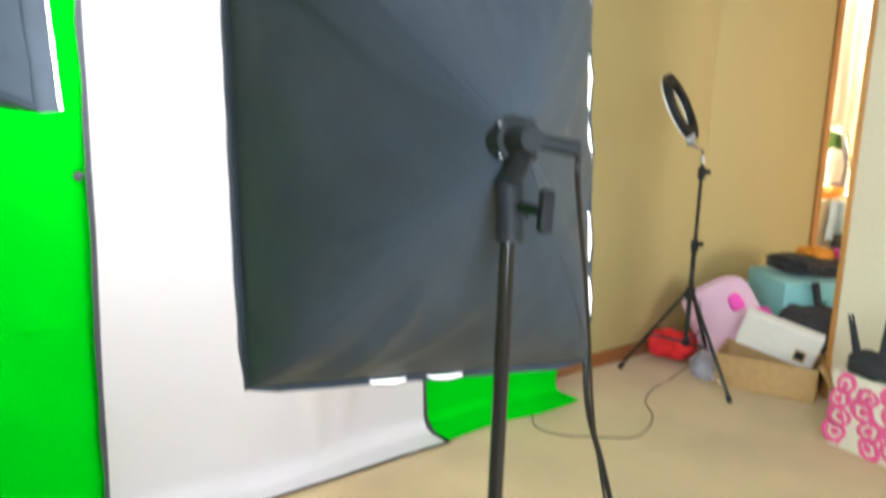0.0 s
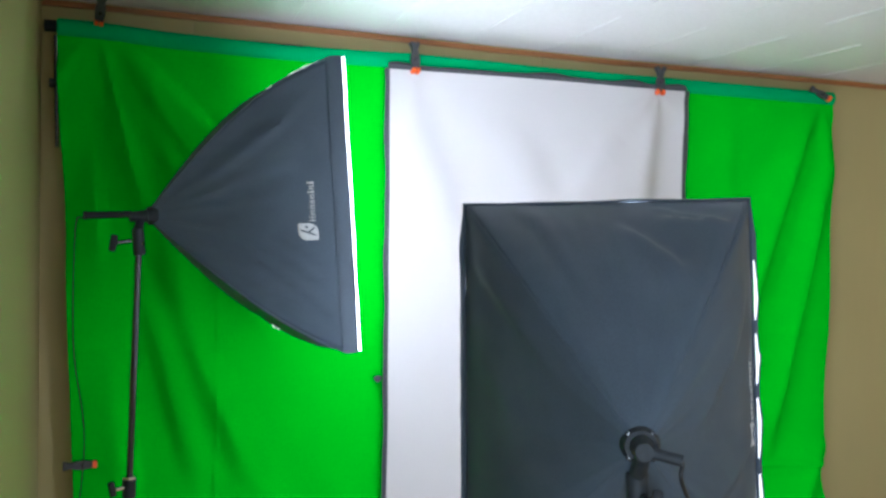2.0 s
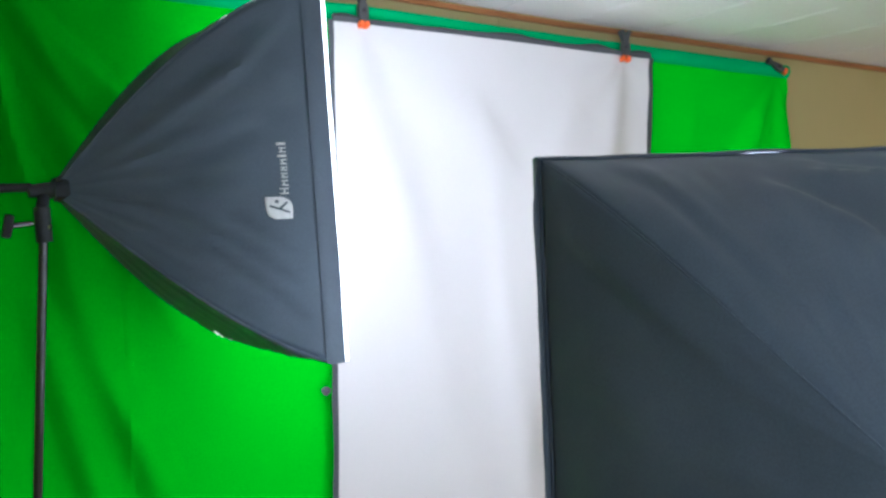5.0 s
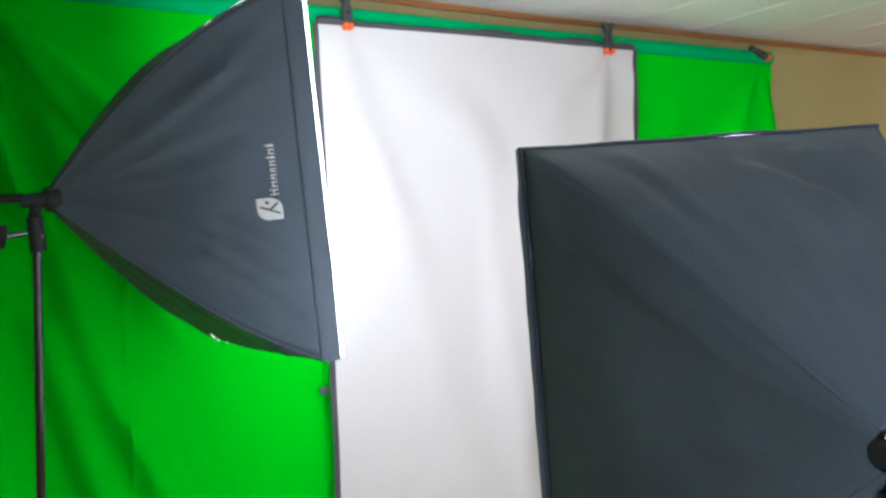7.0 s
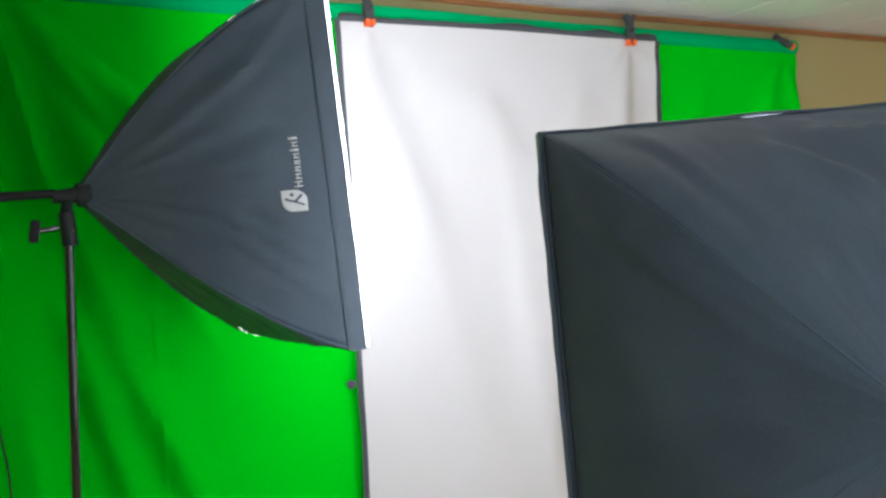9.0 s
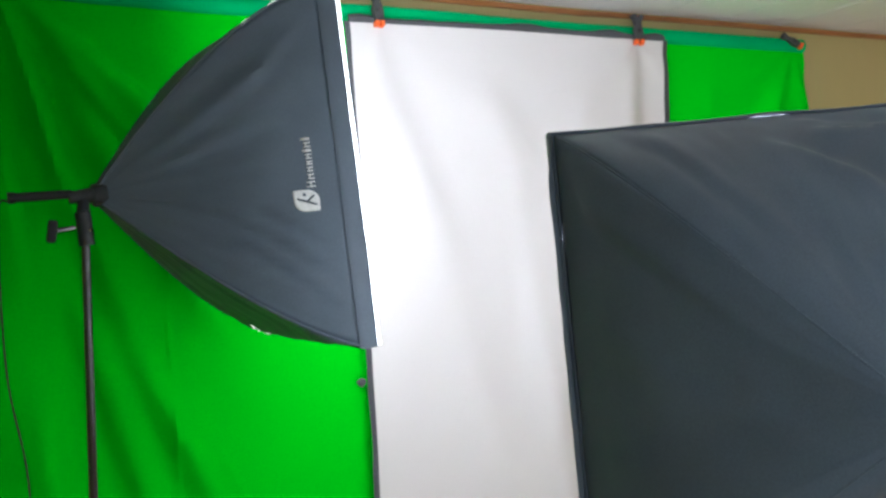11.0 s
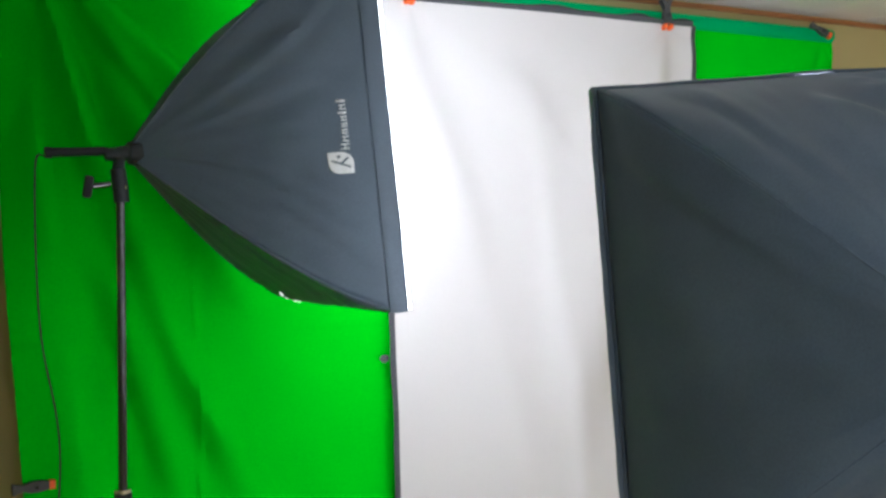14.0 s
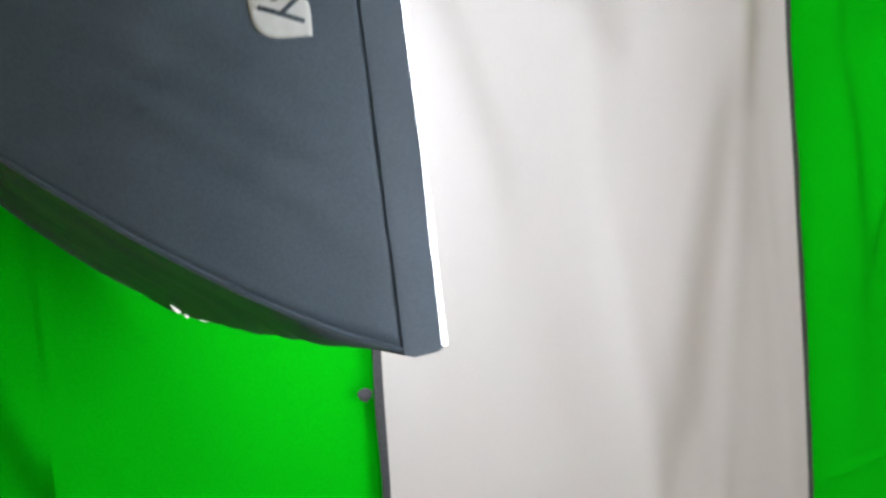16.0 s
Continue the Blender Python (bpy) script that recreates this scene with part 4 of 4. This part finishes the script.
head = part("ring_housing", annulus(0.094, 0.146, -0.020, 0.004, 0.004), BLACK_PLASTIC, ring)
part("ring_diffuser", annulus(0.096, 0.142, 0.004, 0.012, 0.003), PAPER, ring, "white unlit diffuser ring")
low = rm @ Vector((-0.008, 0, -0.152))
part("hinge_block", box((0.045, 0.034, 0.045), Matrix.Translation(low) @ pose(0, 0, 0, 0, 25, 30), 0.006), GREY_PLASTIC, ring, "grey hinge")
part("gooseneck", tube([low, low + Vector((0.045, 0, -0.03)), (-0.012, 0, 1.04), (0, 0, 0.98)], 0.010), CHROME, ring, "chrome neck")
cord = part("lamp_cord", tube([(4.626, 2.58, 0.36), (4.626, 2.56, 0.12), (4.52, 2.62, 0.006), (4.33, 2.58, 0.006), (4.17, 2.50, 0.006), (4.077, 2.392, 0.006), (3.95, 2.32, 0.006), (3.836, 2.299, 0.006), (3.70, 2.40, 0.006), (3.62, 2.48, 0.006), (3.60, 2.58, 0.006), (3.66, 2.66, 0.016)], 0.0022), RUBBER)
tagged(cord, "thin dark lamp cord curling over the carpet", "cable")


# ---- clutter beyond the ring lamp ----
def lumpy(size, m, seed, rough=0.18, square=0.75):
    """A soft heap or bag."""
    bm = bmesh.new()
    bmesh.ops.create_icosphere(bm, subdivisions=4, radius=1.0)
    for v in bm.verts:
        d = v.co.normalized()
        e = Vector([math.copysign(abs(c) ** square, c) for c in d])
        k = 1 + rough * wob(d.x * 1.8 + seed, d.y * 1.8, d.z * 1.8) + rough * 0.45 * wob(d.x * 5, d.y * 5 + seed, d.z * 5)
        p = Vector((e.x * size[0], e.y * size[1], e.z * size[2])) * k
        if p.z < -size[2] * 0.85:
            p.z = -size[2] * 0.85
        v.co = m @ p
    return bm


red = part("red_bag", lumpy((0.150, 0.10, 0.072), pose(4.78, 2.80, 0.064, 0, 14, 20), 2.0, 0.42), RED)
tagged(red, "crumpled red cloth bag on the carpet", "bag")
grey = part("grey_garment", lumpy((0.11, 0.08, 0.05), pose(4.706, 2.561, 0.042, 0, 0, 40), 5.0, 0.35), GREY_CLOTH)
tagged(grey, "crumpled grey garment on the carpet", "clothing")
sock = part("white_garment", lumpy((0.10, 0.05, 0.025), pose(4.726, 2.431, 0.021, 0, 0, -30), 7.0, 0.3), WHITE_FABRIC)
tagged(sock, "small white cloth lying on the carpet", "clothing")

cushion = thing("plush_cushion", pose(4.946, 2.641, 0.215, -18, -28, -42), "lilac-pink plush cushion with magenta patches, leaning on the pile", "cushion")
part("cushion_body", lumpy((0.165, 0.05, 0.185), Matrix(), 1.0, 0.06, 0.42), LILAC, cushion)
part("patch", lumpy((0.035, 0.02, 0.045), Matrix.Translation((0.07, -0.045, 0.05)), 3.0, 0.1), MAGENTA, cushion)
part("patch", lumpy((0.07, 0.03, 0.06), Matrix.Translation((0.13, -0.035, -0.07)), 4.0, 0.1), MAGENTA, cushion)
yel = part("yellow_toy", lumpy((0.09, 0.05, 0.16), pose(5.346, 2.741, 0.136, 0, 25, 0), 6.0, 0.15), YELLOW)
tagged(yel, "yellow plastic toy in the pile", "toy")


def open_box(name, m, size, mat, label, wall=0.006, flaps=()):
    t = thing(name, m, label, "box")
    sx, sy, sz = size
    part("box_bottom", span((-sx / 2, -sy / 2, 0), (sx / 2, sy / 2, wall), 0.001), mat, t)
    for lo, hi in (((-sx / 2, -sy / 2), (sx / 2, -sy / 2 + wall)), ((-sx / 2, sy / 2 - wall), (sx / 2, sy / 2)), ((-sx / 2, -sy / 2 + wall), (-sx / 2 + wall, sy / 2 - wall)), ((sx / 2 - wall, -sy / 2 + wall), (sx / 2, sy / 2 - wall))):
        part("box_side", span((*lo, wall), (*hi, sz), 0.001), mat, t)
    for fm, fs in flaps:
        part("flap", box(fs, fm, 0.001), mat, t)
    return t


open_box("cardboard_box", pose(4.816, 2.321, 0, 0, 0, -68), (0.42, 0.26, 0.15), CARD, "open brown cardboard box on the carpet", 0.006,
         ((Matrix.Translation((0.245, 0.0, 0.115)) @ pose(0, 0, 0, 0, 58, 0), (0.11, 0.29, 0.004)),))
lid = thing("white_carton", pose(4.766, 2.261, 0.245, 16, 15, -62), "white flat carton with a dark square, tilted on the cardboard box", "carton")
part("carton_body", span((-0.165, -0.025, -0.085), (0.165, 0.025, 0.085), 0.004), PAPER, lid)
part("dark_label", span((0.075, -0.029, -0.06), (0.125, -0.0255, -0.005), 0.001), CARD, lid, "dark square window")
part("dark_inset", span((0.08, -0.031, -0.05), (0.118, -0.0292, -0.010), 0.001), BLACK_PLASTIC, lid)
part("rim", span((-0.163, -0.029, 0.070), (0.163, -0.0255, 0.080), 0.001), WHITE_FABRIC, lid)
teal = thing("storage_cube", pose(5.466, 2.441, 0, 0, 0, -34), "teal fabric storage cube with a black strap, filled with clothes", "storage box")
part("cube_body", span((-0.30, -0.2, 0), (0.30, 0.2, 0.41), 0.02), TEAL, teal)
part("front_pocket", span((-0.10, -0.225, 0.14), (0.30, -0.2005, 0.33), 0.01), TEAL, teal)
part("strap", tube([(-0.16, -0.215, 0.42), (-0.14, -0.235, 0.30), (-0.11, -0.24, 0.18), (-0.15, -0.225, 0.10)], 0.018), BAG, teal, "black strap")
part("card_insert", span((-0.30, -0.212, 0.02), (-0.17, -0.201, 0.22), 0.002), CARD, teal)
heap = part("black_garment", lumpy((0.26, 0.15, 0.045), pose(5.486, 2.481, 0.445, 0, 6, -20), 9.0, 0.3), BAG)
tagged(heap, "black clothes heaped on the teal storage cube", "clothing")
heap = part("orange_garment", lumpy((0.09, 0.08, 0.03), pose(5.526, 2.521, 0.50, 0, 4, -20), 12.0, 0.3), ORANGE_CLOTH)
tagged(heap, "folded orange garment on the black clothes", "clothing")
heap = part("magenta_garment", lumpy((0.12, 0.08, 0.03), pose(5.686, 2.401, 0.478, 0, 12, -20), 14.0, 0.3), MAGENTA)
tagged(heap, "magenta garment on the heap of clothes", "clothing")
heap = part("black_bag", lumpy((0.25, 0.12, 0.17), pose(5.186, 2.251, 0.145, 0, 14, -45), 17.0, 0.2), BAG)
tagged(heap, "slumped black fabric bag on the carpet", "bag")
heap = part("grey_pouch", lumpy((0.09, 0.06, 0.06), pose(5.076, 2.061, 0.051, 0, 0, 10), 19.0, 0.25), GREY_CLOTH)
tagged(heap, "small grey pouch on the carpet beside the bag", "pouch")

# pink printed box with a dark spiky plant-like ornament on it
pink = thing("printed_box", pose(4.550, 1.630, 0, 0, 0, -8), "pale box with a hot-pink swirling print beside the partition", "box")
part("box_body", span((-0.15, -0.20, 0), (0.15, 0.20, 0.285), 0.004), PINK_PALE, pink)
part("box_lid", span((-0.156, -0.206, 0.235), (0.156, 0.206, 0.292), 0.004), PINK_PALE, pink)
rng = random.Random(5)


def swirl(parent, y, z, r, face, turn):
    """A paisley drop with a filled heart, printed on the box side."""
    n = 28
    ca, sa = math.cos(turn), math.sin(turn)

    def drop(k, size):
        a = 2 * math.pi * k
        p, q = size * 0.75 * math.sin(a) * (1 - 0.35 * math.cos(a)), -size * math.cos(a) * (1.15 if math.cos(a) < 0 else 0.8)
        return y + ca * p - sa * q, z + sa * p + ca * q
    bm = bmesh.new()
    outer = [bm.verts.new((face - 0.001, *drop(k / n, r * (1 + 0.05 * math.sin(9 * k))))) for k in range(n)]
    inner = [bm.verts.new((face - 0.001, *drop(k / n, r * (0.58 + 0.06 * math.sin(5 * k))))) for k in range(n)]
    for k in range(n):
        bm.faces.new((outer[k], outer[(k + 1) % n], inner[(k + 1) % n], inner[k]))
    thicken(part("printed_drop", bm, PINK, parent), 0.0008)
    bm = bmesh.new()
    bm.faces.new([bm.verts.new((face - 0.001, *drop(k / n, r * 0.34))) for k in range(n)])
    thicken(part("printed_heart", bm, PINK, parent), 0.0008)


for k in range(16):
    y = -0.165 + 0.110 * (k % 4) + rng.uniform(-0.014, 0.014)
    z = 0.042 + 0.062 * (k // 4) + 0.018 * (k % 2)
    swirl(pink, y, z, rng.uniform(0.044, 0.056), -0.1505 if z < 0.185 else -0.1566, rng.uniform(-2.4, 2.4))
for k in range(4):
    y = -0.16 + 0.105 * k
    pts = [(-0.1522, y + 0.016 * math.sin(6 * s + k), 0.01 + 0.22 * s) for s in (0, 0.25, 0.5, 0.75, 1)]
    part("printed_vine", tube(pts, 0.0042, 6, 4), PINK, pink)
spiky = thing("spiky_ornament", pose(4.480, 1.725, 0.292), "dark grey spiky ornament standing on the printed box", "ornament")
part("base", lumpy((0.075, 0.10, 0.045), Matrix.Translation((0, 0, 0.038)), 4.0, 0.2), BAG, spiky)
for k in range(9):
    a = rng.uniform(0, 6.28)
    b = Vector((0.04 * math.cos(a), 0.075 * math.sin(a), 0.05))
    tip = b + Vector((0.03 * math.cos(a), 0.05 * math.sin(a), rng.uniform(0.12, 0.21)))
    part("spike", rod(b, tip, 0.013, 0.004, 8), BAG, spiky)

# ---- what shows through the far doorway ----
def garment(name, x, y, z0, z1, w, mat, label, seed):
    def f(u, v):
        wid = w * (0.72 + 0.28 * v)
        return Vector((x + wid * (u - 0.5), y + 0.03 * math.sin(11 * u + seed) + 0.015 * wob(u * 4, v * 3, seed), z1 - (z1 - z0) * v + 0.02 * wob(u * 3, seed)))
    ob = part(name, sheet(f, 18, 16), mat)
    thicken(ob, 0.012)
    return tagged(ob, label, "clothing", "clothes hanging in the far room")


rail = part("clothes_rail", rod((6.35, 3.40, 1.98), (8.4, 3.40, 1.98), 0.014), CHROME)
tagged(rail, "metal clothes rail in the far room", "rail")
garment("white_dress", 7.26, 3.37, 1.06, 1.97, 0.26, WHITE_FABRIC, "white dress hanging on the rail", 1.0)
garment("white_shirt", 7.54, 3.41, 0.92, 1.97, 0.30, WHITE_FABRIC, "white shirt hanging on the rail", 4.0)
garment("cream_blouse", 7.83, 3.43, 0.80, 1.97, 0.30, PINK_PALE, "cream blouse hanging on the rail", 6.0)
garment("dark_green_shirt", 7.23, 3.33, 0.70, 1.03, 0.13, OLIVE, "dark green garment hanging low", 2.0)
garment("grey_shirt", 7.42, 3.36, 0.62, 1.02, 0.16, GREY_CLOTH, "grey garment hanging low", 8.0)
garment("pale_blue_shirt", 7.27, 3.27, 0.28, 0.55, 0.24, BLUE_CLOTH, "pale blue garment over the stack", 3.0)
pouch = part("white_pouch", lumpy((0.075, 0.05, 0.12), pose(7.16, 3.28, 0.80), 31.0, 0.2), WHITE_FABRIC)
tagged(pouch, "white drawstring pouch among the clothes", "pouch")
vac = thing("metal_tube", pose(7.38, 3.29, 0.0), "silver metal tube leaning among the clothes", "tube")
part("tube_body", rod((-0.07, 0, 1.04), (0.20, 0, 0.57), 0.020), CHROME, vac)
part("tube_lower", rod((0.20, 0, 0.57), (0.24, -0.02, 0.0), 0.020), GREY_PLASTIC, vac)
chest = thing("low_chest", pose(7.43, 3.52, 0), "low cream chest under the hanging clothes", "chest")
part("chest_body", span((-0.45, -0.20, 0.0), (0.5, 0.2, 0.55), 0.01), CREAM, chest)
part("chest_top", span((-0.46, -0.21, 0.551), (0.51, 0.2, 0.565), 0.004), PAPER, chest)
heap = part("orange_garment", lumpy((0.22, 0.09, 0.045), pose(7.36, 3.40, 0.602, 0, 0, 10), 21.0, 0.3), ORANGE_CLOTH)
tagged(heap, "orange cloth folded on the chest", "clothing")
heap = part("black_bag", lumpy((0.10, 0.07, 0.17), pose(7.30, 3.22, 0.145), 23.0, 0.25), BAG)
tagged(heap, "dark bag on the floor of the far room", "bag")

# ---- wall boards ----
board = None
x = X0 - 0.78
while x < DOOR_A - 0.07:
    w = min(1.22, DOOR_A - 0.066 - x)
    if board is None:
        board = part("wall_panel", span((0, YB, 0.0), (w - 0.0016, YB + 0.0055, CEILING + 0.04), 0.0010), WALL, wall_north)
        board.location.x = x
    elif w > 1.219:
        ob = new("wall_panel", board.data)
        ob.parent, ob.location = wall_north, (x, 0, 0)
    else:
        ob = part("wall_panel", span((0, YB, 0.0), (w - 0.0016, YB + 0.0055, CEILING + 0.04), 0.0010), WALL, wall_north)
        ob.location.x = x
    x += 1.22
